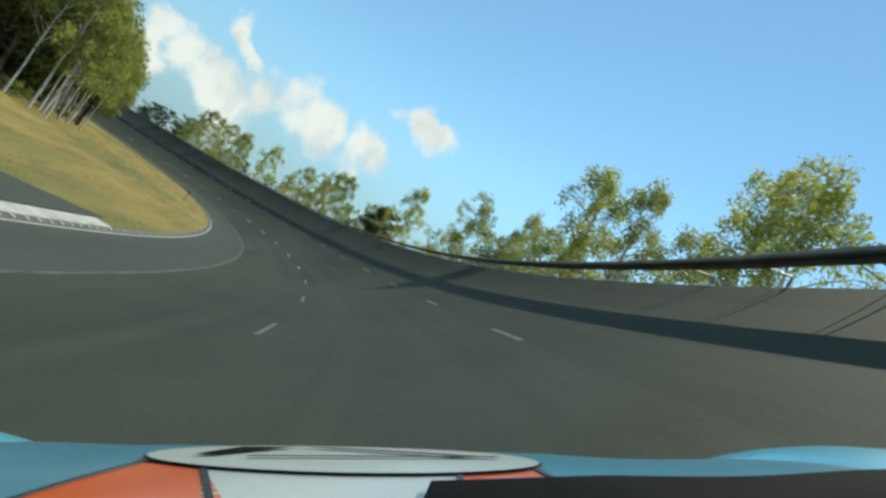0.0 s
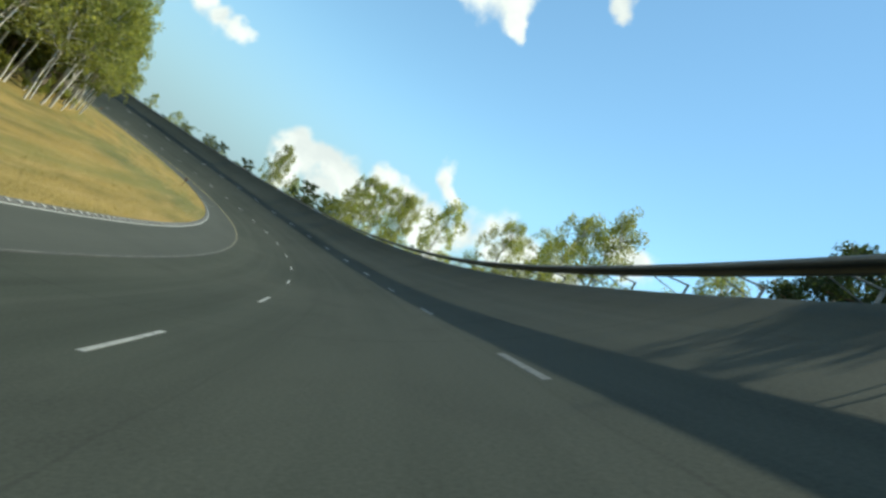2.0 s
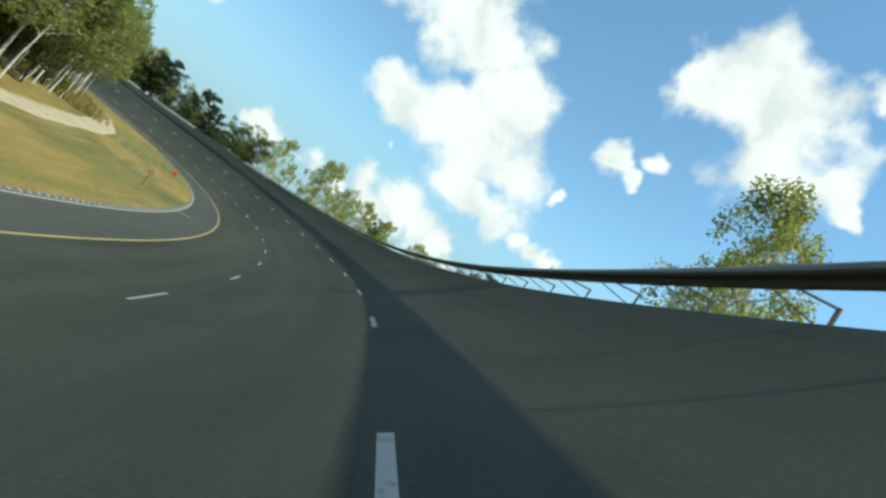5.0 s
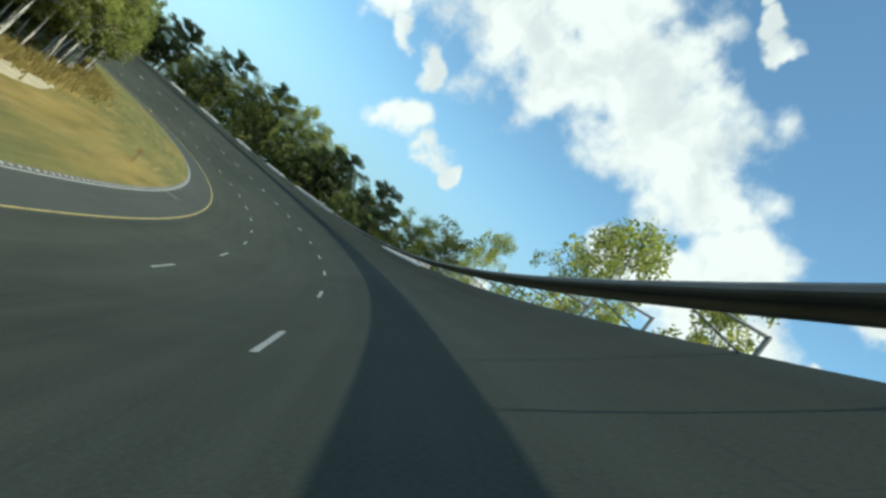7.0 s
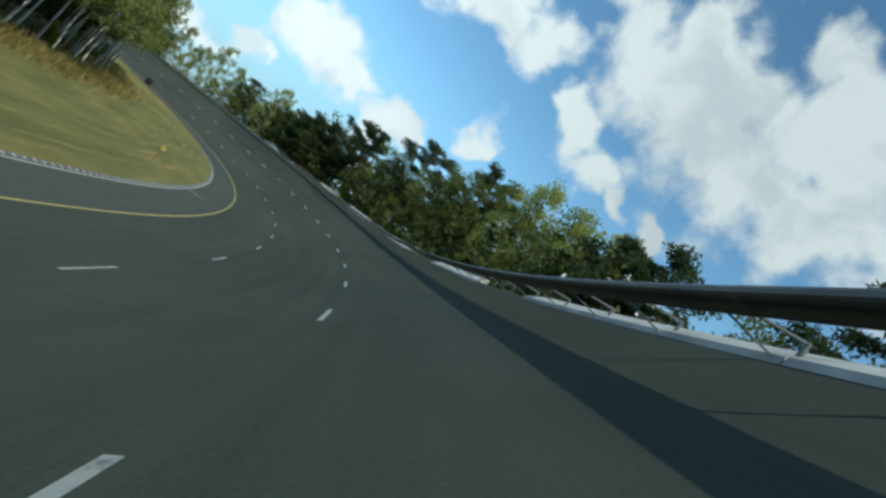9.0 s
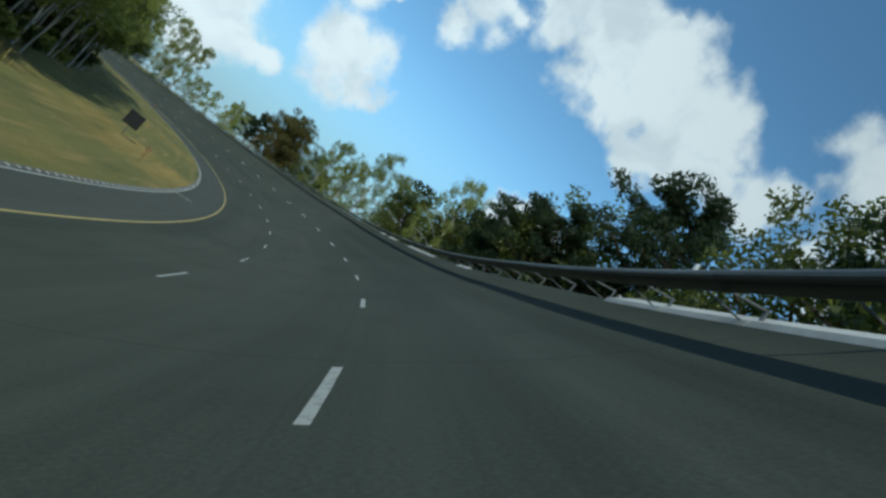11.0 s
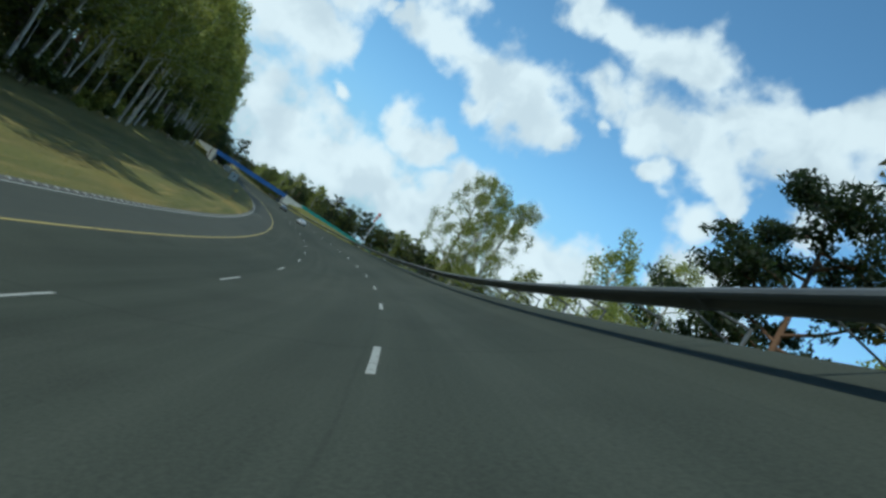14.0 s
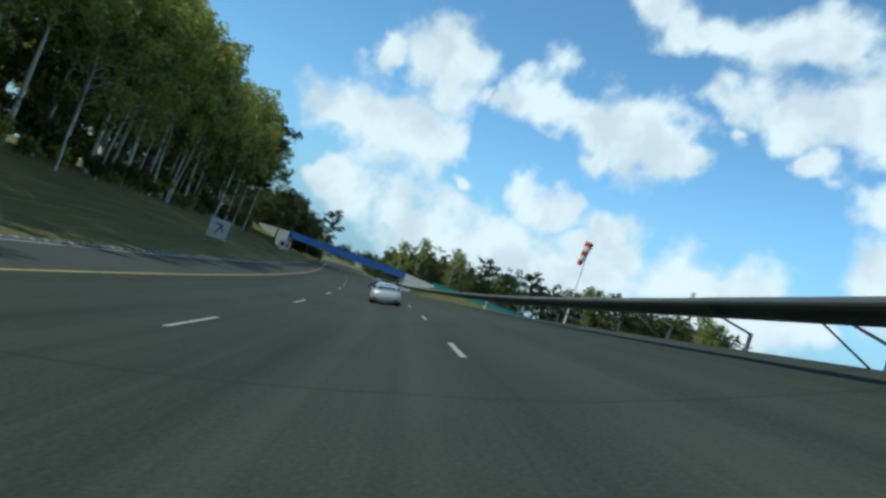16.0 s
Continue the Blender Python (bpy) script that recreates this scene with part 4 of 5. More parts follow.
def build_inner_trees():
    rng = random.Random(11)
    for row, (n0, gap, lo, hi) in enumerate(((-27.0, 3.7, 11.5, 14.5), (-30.5, 6.5, 12, 15.5), (-35.0, 7.0, 12, 16))):
        s = 60.0 + row * 2
        while s < 692:
            grow_up = 1 + 0.22 * ease((s - 430) / 120) + 0.30 * ease((s - 540) / 70)
            n = n0 + rng.uniform(-1.6, 1.2) + 4.0 * ease((s - 655) / 35)
            near = ["wood_birch"] * 6 + (["wood_oak"] if s < 480 else ["wood_pine"] if s > 640 else [])
            back = ["back_oak", "back_oak", "back_oak", "back_birch"] + (["back_pine"] if s > 430 else [])
            kind = rng.choice(near if row == 0 else back)
            plant(kind, at(s, n, inner_z(s, n) - 0.1), rng.uniform(lo, hi) * grow_up, rng.uniform(0, 6), rng.randrange(4 if kind == "wood_birch" else 2), "birch wood inside the bend")
            s += gap * rng.uniform(0.7, 1.35)
    s = 60.0
    while s < 690:
        n = -28.3 + rng.uniform(-2.0, 1.2)
        plant("bush", at(s, n, inner_z(s, n) - 0.05), rng.uniform(1.0, 2.4), rng.uniform(0, 6), rng.randrange(2), "undergrowth in the wood")
        s += rng.uniform(4.5, 9)
    s = 60.0
    while s < 690:
        n = rng.uniform(-34, -31)
        plant("thicket", at(s, n, inner_z(s, n) - 0.3), rng.uniform(3.5, 6.5), rng.uniform(0, 6), rng.randrange(2), "undergrowth in the wood")
        s += rng.uniform(3.4, 5.6)
    s = 425.0
    while s < 690:
        n = -26.6 + rng.uniform(-1.6, 1.0)
        plant("bush" if rng.random() < 0.5 else "thicket", at(s, n, inner_z(s, n) - 0.1), rng.uniform(1.4, 3.4), rng.uniform(0, 6), rng.randrange(2), "undergrowth in the wood")
        s += rng.uniform(2.2, 4.6)
    s = 545.0
    while s < 700:
        n = rng.uniform(-30.5, -28.5) + 4.0 * ease((s - 655) / 35)
        plant("thicket", at(s, n, inner_z(s, n) - 0.3), rng.uniform(2.5, 4.5), rng.uniform(0, 6), rng.randrange(2), "undergrowth in the wood")
        s += rng.uniform(2.0, 3.4)
    for s in range(693, 728, 4):
        for n in (-19.5, -25.0):
            kind = "wood_pine" if s % 3 == 0 else "back_oak"
            where = (s + rng.uniform(-1, 1) + 12.0 * (693 < s < 716), n + rng.uniform(-1.5, 1.5))
            plant(kind, at(*where, -0.2), rng.uniform(11, 15), rng.uniform(0, 6), rng.randrange(2), "birch wood inside the bend")


def build_young_birches():
    """Thin drawn-up birches at the edge of the wood, too many to count, as one growth of trunks and leaves."""
    rng = random.Random(31)
    forms = [grow("birch", 700 + 13 * k, 1300, 0.28) for k in range(4)]
    wood_v, wood_f, leaf_p, leaf_s = [], [], [], []
    s = 58.0
    while s < 690:
        n = -26.3 + rng.uniform(-2.6, 1.4)
        v, f, pts, sizes, _ = forms[rng.randrange(4)]
        h = rng.uniform(8.5, 13.0)
        m = Matrix.LocRotScale(at(s, n, inner_z(s, n) - 0.1), Euler((rng.gauss(0, 0.05), rng.gauss(0, 0.05), rng.uniform(0, 6))), (h, h, h))
        base = len(wood_v)
        wood_v += [m @ p for p in v]
        wood_f += [tuple(base + k for k in q) for q in f]
        a = np.array(m)
        leaf_p.append(pts @ a[:3, :3].T + a[:3, 3])
        leaf_s.append(sizes * h)
        s += rng.uniform(1.6, 4.2) if s < 400 else rng.uniform(5.0, 10.0)
    young = thing("young_birches", "thin drawn-up young birches with bare white trunks", "trees", kind="stuff")
    child("trunks", mesh_from("trunks", wood_v, wood_f, M["birch_bark"], None, True), young)
    child("leaves", leaf_mesh("leaves", np.concatenate(leaf_p), np.concatenate(leaf_s), np.random.default_rng(8), M["birch_leaf"], 1.15, 0.5), young)


def build_far_woods():
    rng = random.Random(23)
    for row in range(2):
        n = -62.0
        while n < 125:
            if not -9 < n < 7:
                s = 716 + row * 9 + rng.uniform(-3, 3) + (max(0, n - 20) * 0.25)
                kind = rng.choice(["back_pine", "back_oak", "back_oak", "back_birch"])
                tall = (12.0 + 0.10 * max(0, n)) * rng.uniform(0.82, 1.1)
                plant(kind, at(s, n, -0.3), tall, rng.uniform(0, 6), rng.randrange(2), "wood behind the bridge")
            n += rng.uniform(3.0, 5.5)
    s = 600.0
    while s < 700:
        n = rng.uniform(30, 44)
        plant(rng.choice(["back_oak", "back_pine"]), at(s, n, -0.3), rng.uniform(4.5, 7), rng.uniform(0, 6), rng.randrange(2), "wood behind the bridge")
        s += rng.uniform(4, 7)
    for n0, n1 in ((-21, -10.5), (7.5, 44)):
        n = n0
        while n < n1:
            plant("thicket", at(rng.uniform(712, 726), n, -0.4), rng.uniform(3.5, 6.0), rng.uniform(0, 6), rng.randrange(2), "wood behind the bridge")
            n += rng.uniform(1.3, 2.2)
    middle = [at(s, -3.0, 0) for s in range(690, 870, 4)]
    p, o = heading(698.0), at(698.0, 0, 0.0)
    planted = 0
    while planted < 60:
        n, d = rng.uniform(-16, 48), rng.uniform(12, 75)
        where = Vector((o.x + n * math.cos(p) - d * math.sin(p), o.y + n * math.sin(p) + d * math.cos(p), -0.3))
        if min((where - c).xy.length for c in middle) > 11.5:
            kind = rng.choice(["thicket", "back_oak", "back_pine", "back_oak", "thicket"])
            plant(kind, where, rng.uniform(4, 6) if kind == "thicket" else rng.uniform(9, 13), rng.uniform(0, 6), rng.randrange(2), "wood behind the bridge")
            planted += 1
    def ahead(n, d):
        return Vector((o.x + n * math.cos(p) - d * math.sin(p), o.y + n * math.sin(p) + d * math.cos(p), -0.3))

    for i in range(26):
        plant(rng.choice(["back_oak", "back_oak", "back_pine"]), ahead(-16 + i * 1.7, rng.uniform(168, 182)), rng.uniform(8, 12.5), rng.uniform(0, 6), rng.randrange(2), "wood behind the bridge")
    for i in range(24):
        plant("thicket", ahead(rng.uniform(9.5, 11), 18 + i * 6), rng.uniform(3.5, 5.5), rng.uniform(0, 6), rng.randrange(2), "wood behind the bridge")
    for side in (-1, 1):
        s = 745.0
        while s < 870:
            plant(rng.choice(["back_oak", "back_birch"]), at(s, side * rng.uniform(14, 20) - 3, -0.3), rng.uniform(9, 13), rng.uniform(0, 6), rng.randrange(2), "wood behind the bridge")
            s += rng.uniform(5, 8)


build_far_woods()
build_outer_trees()
build_inner_trees()
build_young_birches()


# ---- cars ----
def stand(s, n, turn=0.0):
    """A pose on the road: x to the right across the bank, y along the track, z off the surface."""
    o = at(s, n)
    y = (at(s + 1, n) - at(s - 1, n)).normalized()
    x = (at(s, n + 0.5) - at(s, n - 0.5)).normalized()
    z = x.cross(y).normalized()
    x = y.cross(z)
    m = Matrix((x, y, z)).transposed().to_4x4()
    m.translation = o
    return m @ pose(0, 0, 0, 0, 0, turn)


def loft(rings, cap=True):
    bm = bmesh.new()
    rows = [[bm.verts.new(p) for p in r] for r in rings]
    k = len(rows[0])
    for a, b in zip(rows, rows[1:]):
        for i in range(k):
            j = (i + 1) % k
            bm.faces.new((a[i], a[j], b[j], b[i]))
    if cap:
        bm.faces.new(list(reversed(rows[0])))
        bm.faces.new(rows[-1])
    return bm


def softened(bm, offset=0.02):
    bmesh.ops.recalc_face_normals(bm, faces=bm.faces)
    bmesh.ops.subdivide_edges(bm, edges=bm.edges[:], cuts=1, smooth=0.6, use_grid_fill=True)
    return bm


def wheel(parent, x, y, r, wide, side):
    tyre = rod((x - wide / 2, y, r), (x + wide / 2, y, r), r, sides=28)
    bmesh.ops.bevel(tyre, geom=[e for e in tyre.edges if e.calc_face_angle(0) > 1.0], offset=0.035, segments=3, affect="EDGES")
    w = part("wheel", tyre, M["rubber"], parent, smooth=True)
    out = x + side * (wide / 2 + 0.004)
    spokes = [rod((out - side * 0.05, y, r), (out, y, r), r * 0.68, r * 0.64, 24)]
    for i in range(10):
        a = i * math.pi / 5
        spokes.append(rod((out + side * 0.008, y, r), (out + side * 0.008, y + math.cos(a) * r * 0.62, r + math.sin(a) * r * 0.62), 0.022, 0.014, 5))
    part("rim", joined(spokes), M["rim"], w, "spoked alloy rim")


def coupe(name, label, paint, m):
    """A rear-engined sports coupe with a tail wing."""
    car = thing(name, label, "car", m)
    stations = [(-2.12, 0.66, 0.36, 0.58, 0.66), (-2.0, 0.80, 0.24, 0.70, 0.82), (-1.55, 0.90, 0.18, 0.77, 0.92), (-1.15, 0.91, 0.17, 0.78, 0.90), (-0.5, 0.86, 0.16, 0.75, 0.86),
                (0.6, 0.85, 0.16, 0.74, 0.84), (1.15, 0.89, 0.16, 0.74, 0.80), (1.6, 0.87, 0.18, 0.68, 0.72), (1.95, 0.78, 0.22, 0.58, 0.62), (2.12, 0.60, 0.30, 0.48, 0.52)]
    rings = []
    for y, w, zb, zs, zt in stations:
        half = [(w * 0.9, zb), (w, zb + 0.12), (w, zs - 0.1), (w * 0.95, zs), (w * 0.6, zt), (0.0, zt + 0.015)]
        rings.append([(x, y, z) for x, z in half] + [(-x, y, z) for x, z in reversed(half[:-1])])
    part("body", softened(loft(rings)), paint, car, "", True)
    cab = [(-1.62, 0.52, 0.84, 0.87), (-1.2, 0.62, 0.84, 1.05), (-0.55, 0.66, 0.80, 1.24), (0.05, 0.67, 0.80, 1.27), (0.45, 0.67, 0.80, 1.20), (1.0, 0.68, 0.78, 0.83)]
    rings = []
    for y, w, zl, zt in cab:
        half = [(w, zl), (w * 0.97, zl + (zt - zl) * 0.4), (w * 0.80, zt - 0.03), (w * 0.4, zt), (0, zt + 0.01)]
        rings.append([(x, y, z) for x, z in half] + [(-x, y, z) for x, z in reversed(half[:-1])])
    part("window_glass", softened(loft(rings)), M["glass"], car, "dark tinted windows", True)
    rings = []
    for y, w, z in ((-0.62, 0.50, 1.235), (-0.3, 0.52, 1.275), (0.1, 0.52, 1.285), (0.42, 0.50, 1.225)):
        rings.append([(w, y, z - 0.045), (w * 0.75, y, z), (0, y, z + 0.022), (-w * 0.75, y, z), (-w, y, z - 0.045), (0, y, z - 0.06)])
    part("roof", loft(rings), paint, car, "", True)
    for sx in (-1, 1):
        for a, b in (((0.53, -0.60, 1.2), (0.60, -1.55, 0.87)), ((0.53, 0.42, 1.18), (0.66, 0.98, 0.82))):
            part("pillar", rod((sx * a[0], a[1], a[2]), (sx * b[0], b[1], b[2]), 0.035, sides=6), paint, car)
        mirror = box((0.16, 0.09, 0.11), (sx * 0.93, 0.55, 0.90), 0.03)
        part("wing_mirror", mirror, paint, car)
        part("tail_light", box((0.34, 0.06, 0.085), (sx * 0.56, -2.04, 0.66), 0.02, Matrix.Identity(4)), M["lamp_red"], car, "red tail light")
        part("exhaust", rod((sx * 0.14, -2.20, 0.27), (sx * 0.14, -2.0, 0.27), 0.05, sides=14), M["rim"], car, "steel exhaust pipe")
        part("wing_strut", box((0.04, 0.16, 0.22), (sx * 0.38, -1.80, 0.98), 0.012), M["trim_black"], car)
        for y in (-1.28, 1.32):
            wheel(car, sx * 0.80, y, 0.325, 0.26 if y < 0 else 0.22, sx)
    wing = box((1.42, 0.32, 0.035), (0, 0, 0), 0.014, pose(0, 0, 0, 6))
    bmesh.ops.translate(wing, vec=(0, -1.86, 1.10), verts=wing.verts)
    part("tail_wing", wing, paint, car)
    part("rear_bumper", box((1.46, 0.16, 0.16), (0, -2.03, 0.34), 0.05), M["trim_black"], car, "black diffuser")
    part("number_plate", box((0.44, 0.02, 0.10), (0, -2.135, 0.52), 0.004), M["white"], car, "plain white plate")
    part("front_splitter", box((1.4, 0.16, 0.05), (0, 2.0, 0.24), 0.02), M["trim_black"], car)
    return car


silver = coupe("sports_car", "silver sports coupe with a tail wing on the track", M["silver_paint"], stand(611.0, -1.3) @ Matrix.Scale(0.8, 4))
dark = coupe("sports_car", "dark grey sports coupe with a tail wing ahead", M["grey_paint"], stand(641.0, -1.0) @ Matrix.Scale(0.8, 4))


# ---- the open racing car from which the view starts ----
def bonnet_z(x, y):
    z = -0.21 - 0.283 * max(0.0, y - 0.6) ** 2 - (0.55 * max(0.0, y - 1.25) ** 2)
    z += 0.012 * math.exp(-((x + 0.66) / 0.15) ** 2) * ease((y - 0.45) / 0.2) + 0.022 * math.exp(-((x - 0.74) / 0.22) ** 2) * ease((y - 0.45) / 0.2)
    return z - 0.05 * max(0.0, abs(x + 0.06) - 0.32) * (abs(x) < 0.9)


def skin(outline, lift, mat, name, parent, label="", cut=0.03):
    """A painted panel that follows the bonnet inside an outline given by two edges (near and far)."""
    near, far = outline
    bm = bmesh.new()
    cols, rows = 18, 8
    grid = []
    for i in range(cols + 1):
        u = i / cols
        a, b = near(u), far(u)
        line = []
        for j in range(rows + 1):
            f = j / rows
            x, y = a[0] + (b[0] - a[0]) * f, a[1] + (b[1] - a[1]) * f
            line.append(bm.verts.new((x, y, bonnet_z(x, y) + lift)))
        grid.append(line)
    for i in range(cols):
        for j in range(rows):
            bm.faces.new((grid[i][j], grid[i + 1][j], grid[i + 1][j + 1], grid[i][j + 1]))
    part(name, bm, mat, parent, label, True)


def lane(a, b):
    return lambda u: (a[0] + (b[0] - a[0]) * u, a[1] + (b[1] - a[1]) * u)


def racing_car():
    eye = ROWS[0][1].translation
    right, ahead, up = Vector((0.80526, 0.31654, 0.50135)), Vector((-0.36584, 0.93068, 0.0)), Vector((-0.46660, -0.18341, 0.86524))
    m = Matrix((right, ahead, up)).transposed().to_4x4()
    m.translation = eye
    car = thing("racing_car", "pale blue and orange open racing car with a white roundel", "car", m)
    bm = bmesh.new()
    xs, ys = np.linspace(-0.80, 0.80, 65), np.linspace(0.34, 1.62, 49)
    grid = [[bm.verts.new((x, y, bonnet_z(x, y) if abs(x) < 0.79 else -0.5)) for y in ys] for x in xs]
    for i in range(len(xs) - 1):
        for j in range(len(ys) - 1):
            bm.faces.new((grid[i][j], grid[i + 1][j], grid[i + 1][j + 1], grid[i][j + 1]))
    part("bonnet", bm, M["sky_blue"], car, "pale blue bonnet", True)
    skin((lane((-0.375, 0.58), (-0.175, 0.60)), lane((-0.318, 0.742), (-0.233, 0.712))), 0.004, M["orange"], "stripe", car, "orange stripe")
    skin((lane((0.068, 0.60), (0.21, 0.63)), lane((0.081, 0.716), (0.186, 0.752))), 0.004, M["orange"], "stripe", car, "orange stripe")
    skin((lane((-0.186, 0.56), (0.060, 0.58)), lane((-0.232, 0.713), (0.081, 0.718))), 0.004, M["bonnet_white"], "stripe", car, "white centre stripe")
    for a, b in (((-0.375, 0.58), (-0.318, 0.742)), ((-0.180, 0.58), (-0.233, 0.712)), ((0.064, 0.59), (0.081, 0.716)), ((0.21, 0.63), (0.186, 0.752))):
        skin((lane((a[0] - 0.004, a[1]), (a[0] + 0.004, a[1])), lane((b[0] - 0.004, b[1]), (b[0] + 0.004, b[1]))), 0.006, M["black"], "pinstripe", car, "thin black outline")

    def oval(cx, cy, rx, ry, sign):
        return lambda u: (cx + rx * math.cos(math.pi * (1 - u)), cy + sign * ry * math.sin(math.pi * u))

    skin((oval(-0.066, 0.785, 0.269, 0.0935, -1), oval(-0.066, 0.785, 0.272, 0.145, 1)), 0.005, M["black"], "roundel_rim", car, "thin dark rim")
    skin((oval(-0.066, 0.785, 0.264, 0.090, -1), oval(-0.066, 0.785, 0.264, 0.137, 1)), 0.008, M["bonnet_white"], "roundel", car, "white roundel")
    for a, b, c, d in (((-0.266, 0.766), (-0.236, 0.775), (-0.225, 0.850), (-0.145, 0.866)), ((-0.20, 0.762), (0.13, 0.800), (-0.19, 0.772), (0.15, 0.812)),
                       ((0.10, 0.800), (0.15, 0.800), (-0.150, 0.866), (-0.10, 0.868))):
        skin((lane(a, b), lane(c, d)), 0.011, M["matt_black"], "roundel_mark", car, "faded dark bars")
    for name, c, r in (("front_wing", (-1.10, 1.10, -0.455), (0.52, 0.42, 0.185)), ("front_wing", (1.10, 1.15, -0.51), (0.62, 0.46, 0.225))):
        dome = bmesh.new()
        bmesh.ops.create_uvsphere(dome, u_segments=40, v_segments=20, radius=1.0)
        bmesh.ops.scale(dome, vec=r, verts=dome.verts)
        bmesh.ops.translate(dome, vec=c, verts=dome.verts)
        part(name, dome, M["wing_blue"], car, "bright blue rounded front wing", True)
    part("dashboard", box((1.36, 0.30, 0.16), (0.03, 0.43, -0.285), 0.03, pose(0, 0, 0, 0, 0, 0)), M["matt_black"], car, "black dashboard top")
    skin((lane((0.0, 0.42), (0.79, 0.46)), lane((0.04, 0.645), (0.74, 0.775))), 0.014, M["matt_black"], "cowl", car, "black scuttle edge")
    part("tub", box((1.50, 2.5, 0.34), (0, -0.95, -0.62), 0.10), M["sky_blue"], car)
    part("nose", box((1.36, 0.22, 0.30), (0, 1.62, -0.66), 0.10), M["sky_blue"], car, "pale blue nose")
    for sx in (-1, 1):
        part("side_panel", box((0.06, 1.3, 0.36), (sx * 0.77, 0.98, -0.62), 0.025), M["sky_blue"], car)
        for y in (1.10, -1.55):
            wheel_m = thing_wheel(car, sx * 0.66, y, -0.963 + 0.26)
    return car


def thing_wheel(parent, x, y, z):
    tyre = rod((x - 0.1, y, z), (x + 0.1, y, z), 0.26, sides=24)
    w = part("wheel", tyre, M["rubber"], parent, "", True)
    part("rim", rod((x - 0.104, y, z), (x + 0.104, y, z), 0.17, sides=20), M["rim"], w, "alloy rim")
    return w


racing_car()


# ---- markers and signs on the grass ----
def marker(s, n, plate, label):
    z = inner_z(s, n)
    m = Matrix.Translation(at(s, n, z)) @ pose(0, 0, 0, 0, 0, math.degrees(heading(s)))
    t = thing("distance_marker", label, "marker", m, "distance markers")
    part("post", box((0.05, 0.05, 1.0), (0, 0, 0.40), 0.01), M["rust"], t, "rusty iron post")
    ring = bmesh.new()
    a = [[(math.cos(i * math.pi / 9) * r, y, 1.02 + math.sin(i * math.pi / 9) * r) for i in range(18)] for r, y in ((0.17, -0.03), (0.17, 0.0), (0.10, 0.0), (0.10, -0.03), (0.17, -0.03))]
    ring.free()
    part("plate", loft(a, False), plate, t, "round painted plate")


for i in range(8):
    marker(63.2 + 73.5 * i, -13.4, M["yellow"] if i in (4, 7) else M["rust"], "small round plate on a rusty iron post" if i not in (4, 7) else "small yellow round plate on an iron post")


def board(name, label, s, n, wide, high, low, face, marks=(), turn=0.0, legs=2):
    z = inner_z(s, n)
    m = Matrix.Translation(at(s, n, z)) @ pose(0, 0, 0, 0, 0, math.degrees(heading(s)) + turn)
    t = thing(name, label, "sign", m)
    for x in ((-wide * 0.32, wide * 0.32) if legs == 2 else (0.0,)):
        part("leg", box((0.06, 0.06, low + high * 0.7 + 0.1), (x, 0.05, (low + high * 0.7) / 2 - 0.05), 0.01), M["steel"], t)
    panel = part("panel", box((wide, 0.04, high), (0, 0, low + high / 2), 0.012), face, t)
    for cx, cz, w, h, tilt in marks:
        bm = box((w, 0.012, h), (0, 0, 0), 0.003, pose(0, 0, 0, 0, tilt, 0))
        bmesh.ops.translate(bm, vec=(cx, -0.027, low + cz), verts=bm.verts)
        part("mark", bm, M["trim_black"], panel, "dark painted bar")


board("sign_board", "white square sign with a dark arrow on two legs", 627.8, -14.6, 1.5, 1.5, 0.5, M["white"],
      ((0.0, 0.75, 0.10, 0.9, 25), (0.22, 0.85, 0.10, 0.6, -30), (-0.1, 1.1, 0.45, 0.10, 0)))
board("signal_panel", "white panel with two dark squares on a post", 668.0, -14.0, 1.7, 1.1, 0.9, M["white"], ((-0.3, 0.6, 0.5, 0.55, 0), (0.45, 0.6, 0.3, 0.55, 0)), 0, 1)
board("square_sign", "black square sign seen from behind", 437.2, -16.4, 1.15, 1.15, 0.85, M["black"], (), 0, 1)
board("red_marker", "small red marker board on the grass edge", 236.5, -13.2, 0.45, 0.5, 0.35, M["red"], (), 0, 1)


# ---- the bridge over the exit ----
def cross(s, n, z, ds=0.0):
    """A point on the cross-line at station s, ds metres further along it."""
    p = heading(s)
    o = at(s, 0, 0.0)
    return Vector((o.x + n * math.cos(p) - ds * math.sin(p), o.y + n * math.sin(p) + ds * math.cos(p), z))


BRIDGE_S = 698.0


def slab(points_a, points_b):
    """A solid between two matching outlines."""
    return loft([points_a, points_b])


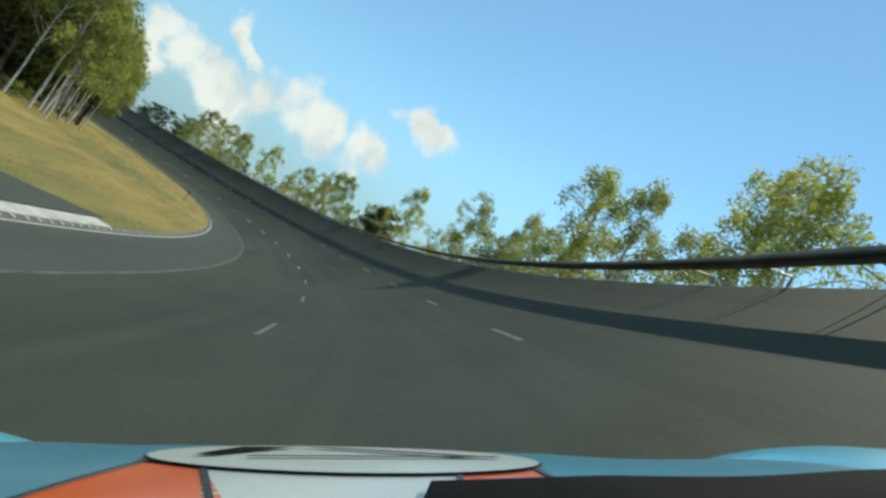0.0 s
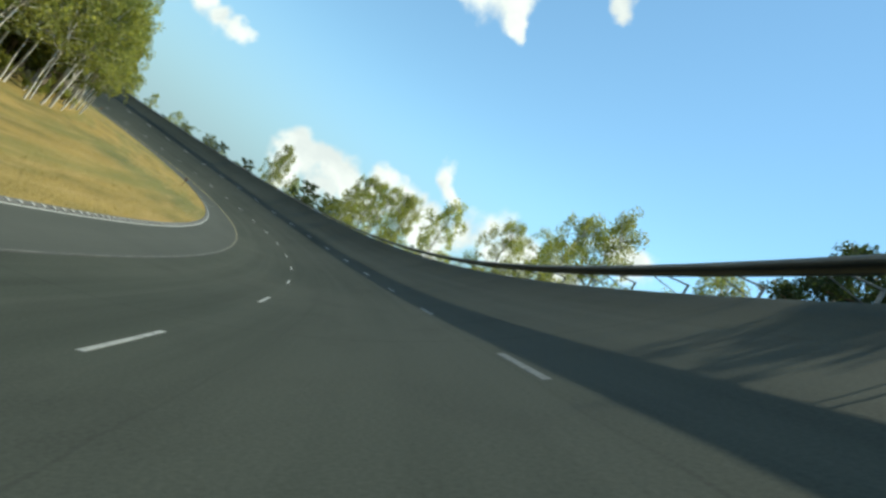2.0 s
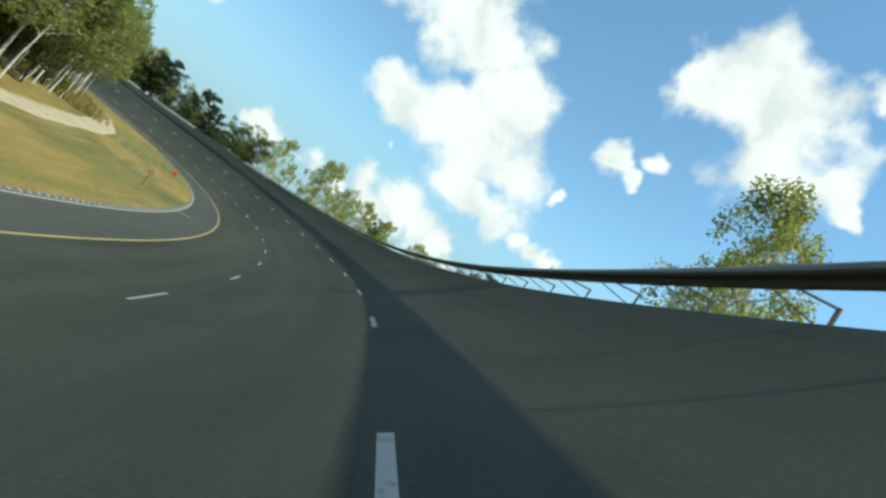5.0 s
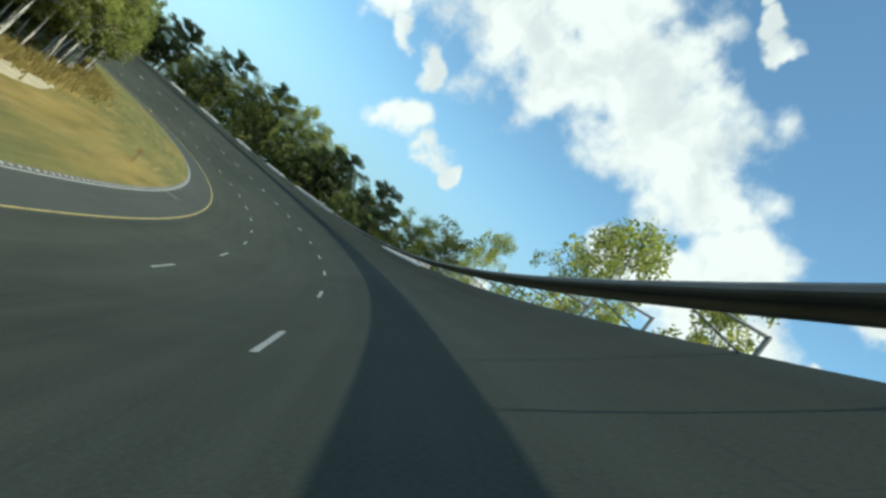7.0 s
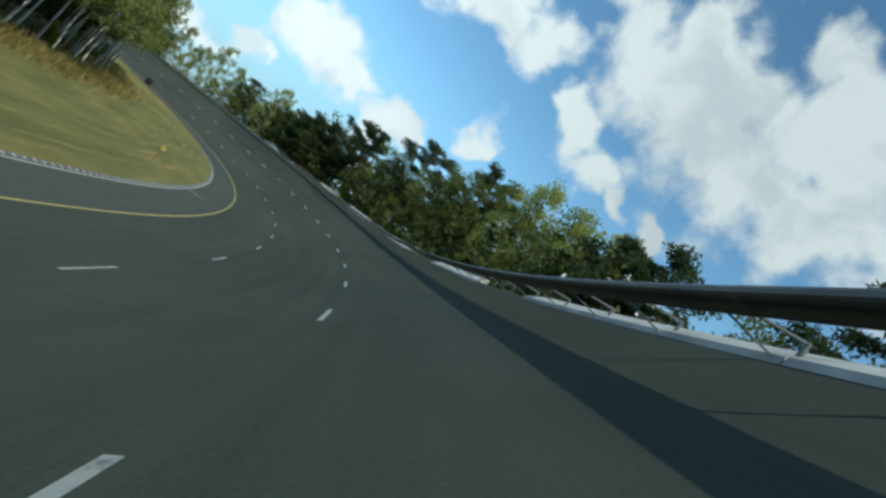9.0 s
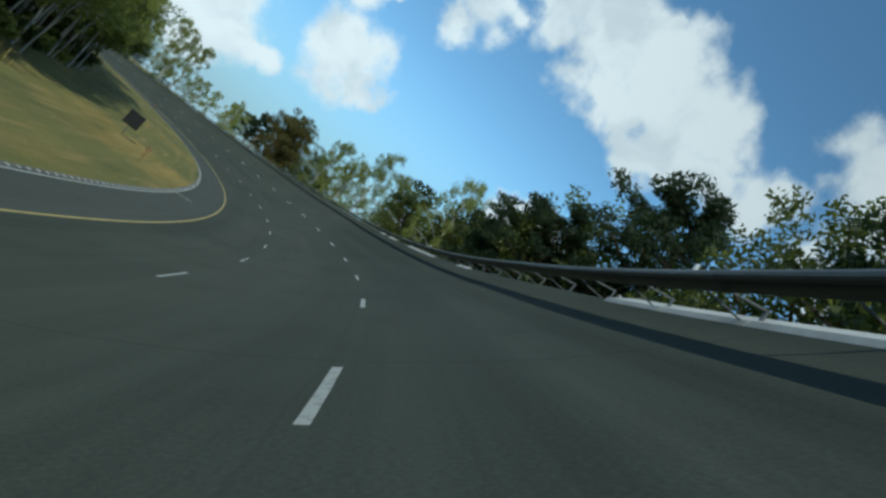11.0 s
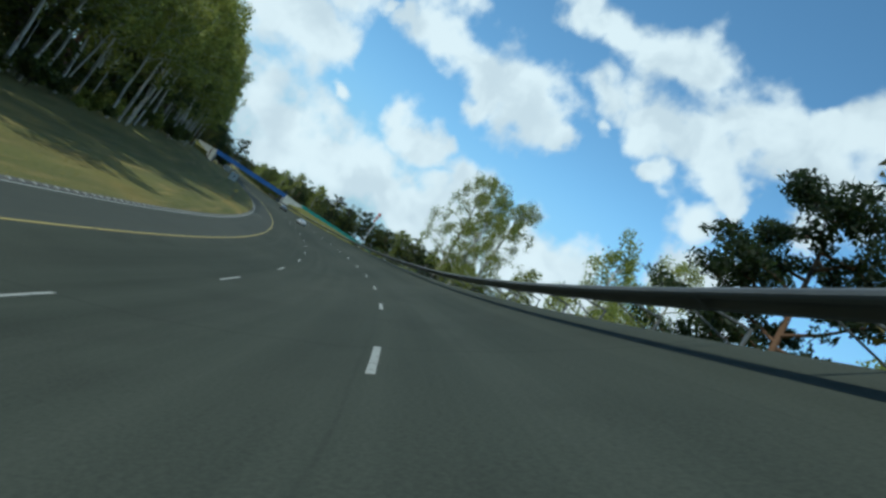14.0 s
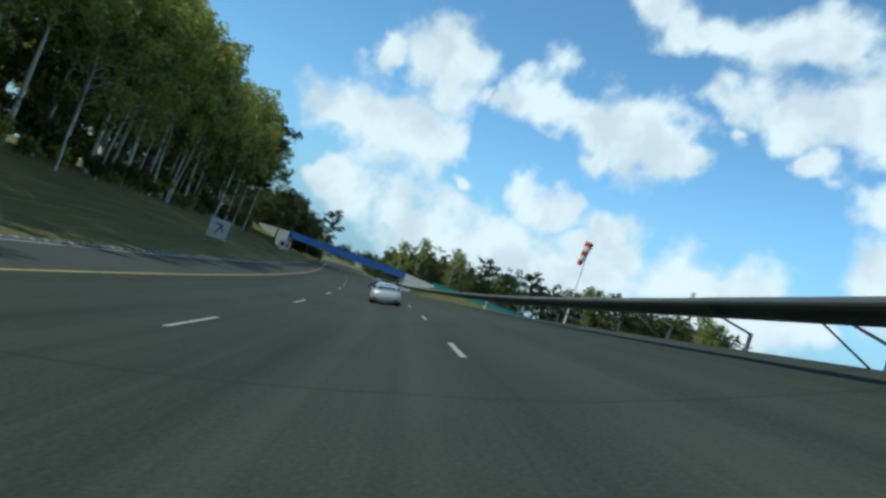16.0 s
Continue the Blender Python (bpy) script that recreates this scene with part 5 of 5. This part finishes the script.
def build_bridge():
    b = thing("footbridge", "flat bridge with blue steel parapets over the track", "bridge", kind="structure")

    def bar(n0, n1, z0, z1, d0, d1):
        return slab([cross(BRIDGE_S, n0, z0, d0), cross(BRIDGE_S, n0, z1, d0), cross(BRIDGE_S, n0, z1, d1), cross(BRIDGE_S, n0, z0, d1)],
                    [cross(BRIDGE_S, n1, z0, d0), cross(BRIDGE_S, n1, z1, d0), cross(BRIDGE_S, n1, z1, d1), cross(BRIDGE_S, n1, z0, d1)])

    part("deck", bar(-16.5, 8.5, 2.95, 3.3, 0.1, 5.9), M["concrete"], b, "concrete deck")
    for d in (0.0, 5.8):
        for i in range(10):
            n0 = -16.5 + i * 2.5
            part("parapet_panel", bar(n0, n0 + 2.47, 2.95, 4.25, d, d + 0.12), M["blue"], b, "blue painted panel")
        part("handrail", bar(-16.5, 8.5, 4.25, 4.35, d - 0.04, d + 0.18), M["blue"], b)
    for n in (-16.2, 8.2):
        part("abutment", bar(n - 0.4, n + 0.4, -0.3, 2.95, 0.2, 5.8), M["concrete"], b, "concrete abutment")
    for n, w in ((-16.5, -6.0), (8.5, 6.5)):
        tri = lambda d: [cross(BRIDGE_S, n, -0.2, d), cross(BRIDGE_S, n, 4.1, d), cross(BRIDGE_S, n + w, 3.75, d), cross(BRIDGE_S, n + w, 3.35, d)]
        part("wing_wall", slab(tri(-0.25), tri(0.05)), M["pale_wall"], b, "pale concrete wing wall")
    for n0, n1 in ((8.9, 62.0), (-16.9, -70.0)):
        sec = lambda n, h: [cross(BRIDGE_S, n, -0.3, -5.0), cross(BRIDGE_S, n, h * 0.6, -2.0), cross(BRIDGE_S, n, h, 0.0), cross(BRIDGE_S, n, h, 6.0), cross(BRIDGE_S, n, -0.3, 11.0)]
        side = 1 if n0 > 0 else -1
        foot = [cross(BRIDGE_S, n0, z, d) for z, d in ((-0.3, 0.3), (1.9, 0.35), (3.2, 0.4), (3.2, 6.0), (-0.3, 11.0))]
        me_bm = loft([foot, sec(n0 + 6.5 * side, 3.3), sec(n1, 3.4)])
        me = bpy.data.meshes.new("embankment")
        bmesh.ops.recalc_face_normals(me_bm, faces=me_bm.faces)
        me_bm.to_mesh(me)
        me_bm.free()
        me.materials.append(M["ramp"])
        tagged(new("embankment", me), "grassy ramp leading up to the bridge", "grass", kind="structure")


build_bridge()


def build_fence():
    f = thing("mesh_fence", "teal mesh fence along the grassy ramp", "fence")
    for i in range(12):
        n0 = 14.5 + i * 2.6
        a = [cross(BRIDGE_S, n0, 3.15, -0.1), cross(BRIDGE_S, n0, 4.25, -0.1), cross(BRIDGE_S, n0, 4.25, -0.04), cross(BRIDGE_S, n0, 3.15, -0.04)]
        b = [p + (cross(BRIDGE_S, 1, 0) - cross(BRIDGE_S, 0, 0)) * 2.55 for p in a]
        part("panel", slab(a, b), M["teal"], f)
        part("post", rod(cross(BRIDGE_S, n0, 2.9, -0.14), cross(BRIDGE_S, n0, 4.4, -0.14), 0.04, sides=8), M["steel"], f)


build_fence()


def build_windsock():
    base = at(637.0, 18.0, outer_z(637.0, 18.0) - 0.1)
    w = thing("windsock", "red and white windsock on a white mast", "windsock", Matrix.Translation(base))
    part("mast", rod((0, 0, 0), (0, 0, 12.2), 0.10, 0.05, 10), M["white"], w, "white mast")
    d = Vector((0.12, 0.08, -0.98)).normalized()
    for i in range(5):
        a, b = Vector((0.08, 0.05, 12.0)) + d * (0.5 * i), Vector((0.08, 0.05, 12.0)) + d * (0.5 * (i + 1))
        part("sock_band", rod(a, b, 0.43 - 0.04 * i, 0.43 - 0.04 * (i + 1), 14), M["red"] if i % 2 == 0 else M["white"], w)
    p = thing("pole", "short white pole behind the guardrail", "pole", Matrix.Translation(at(622.0, 6.0, outer_z(622, 6) - 0.1)))
    part("shaft", rod((0, 0, 0), (0, 0, 1.7), 0.05, 0.04, 8), M["white"], p)


build_windsock()
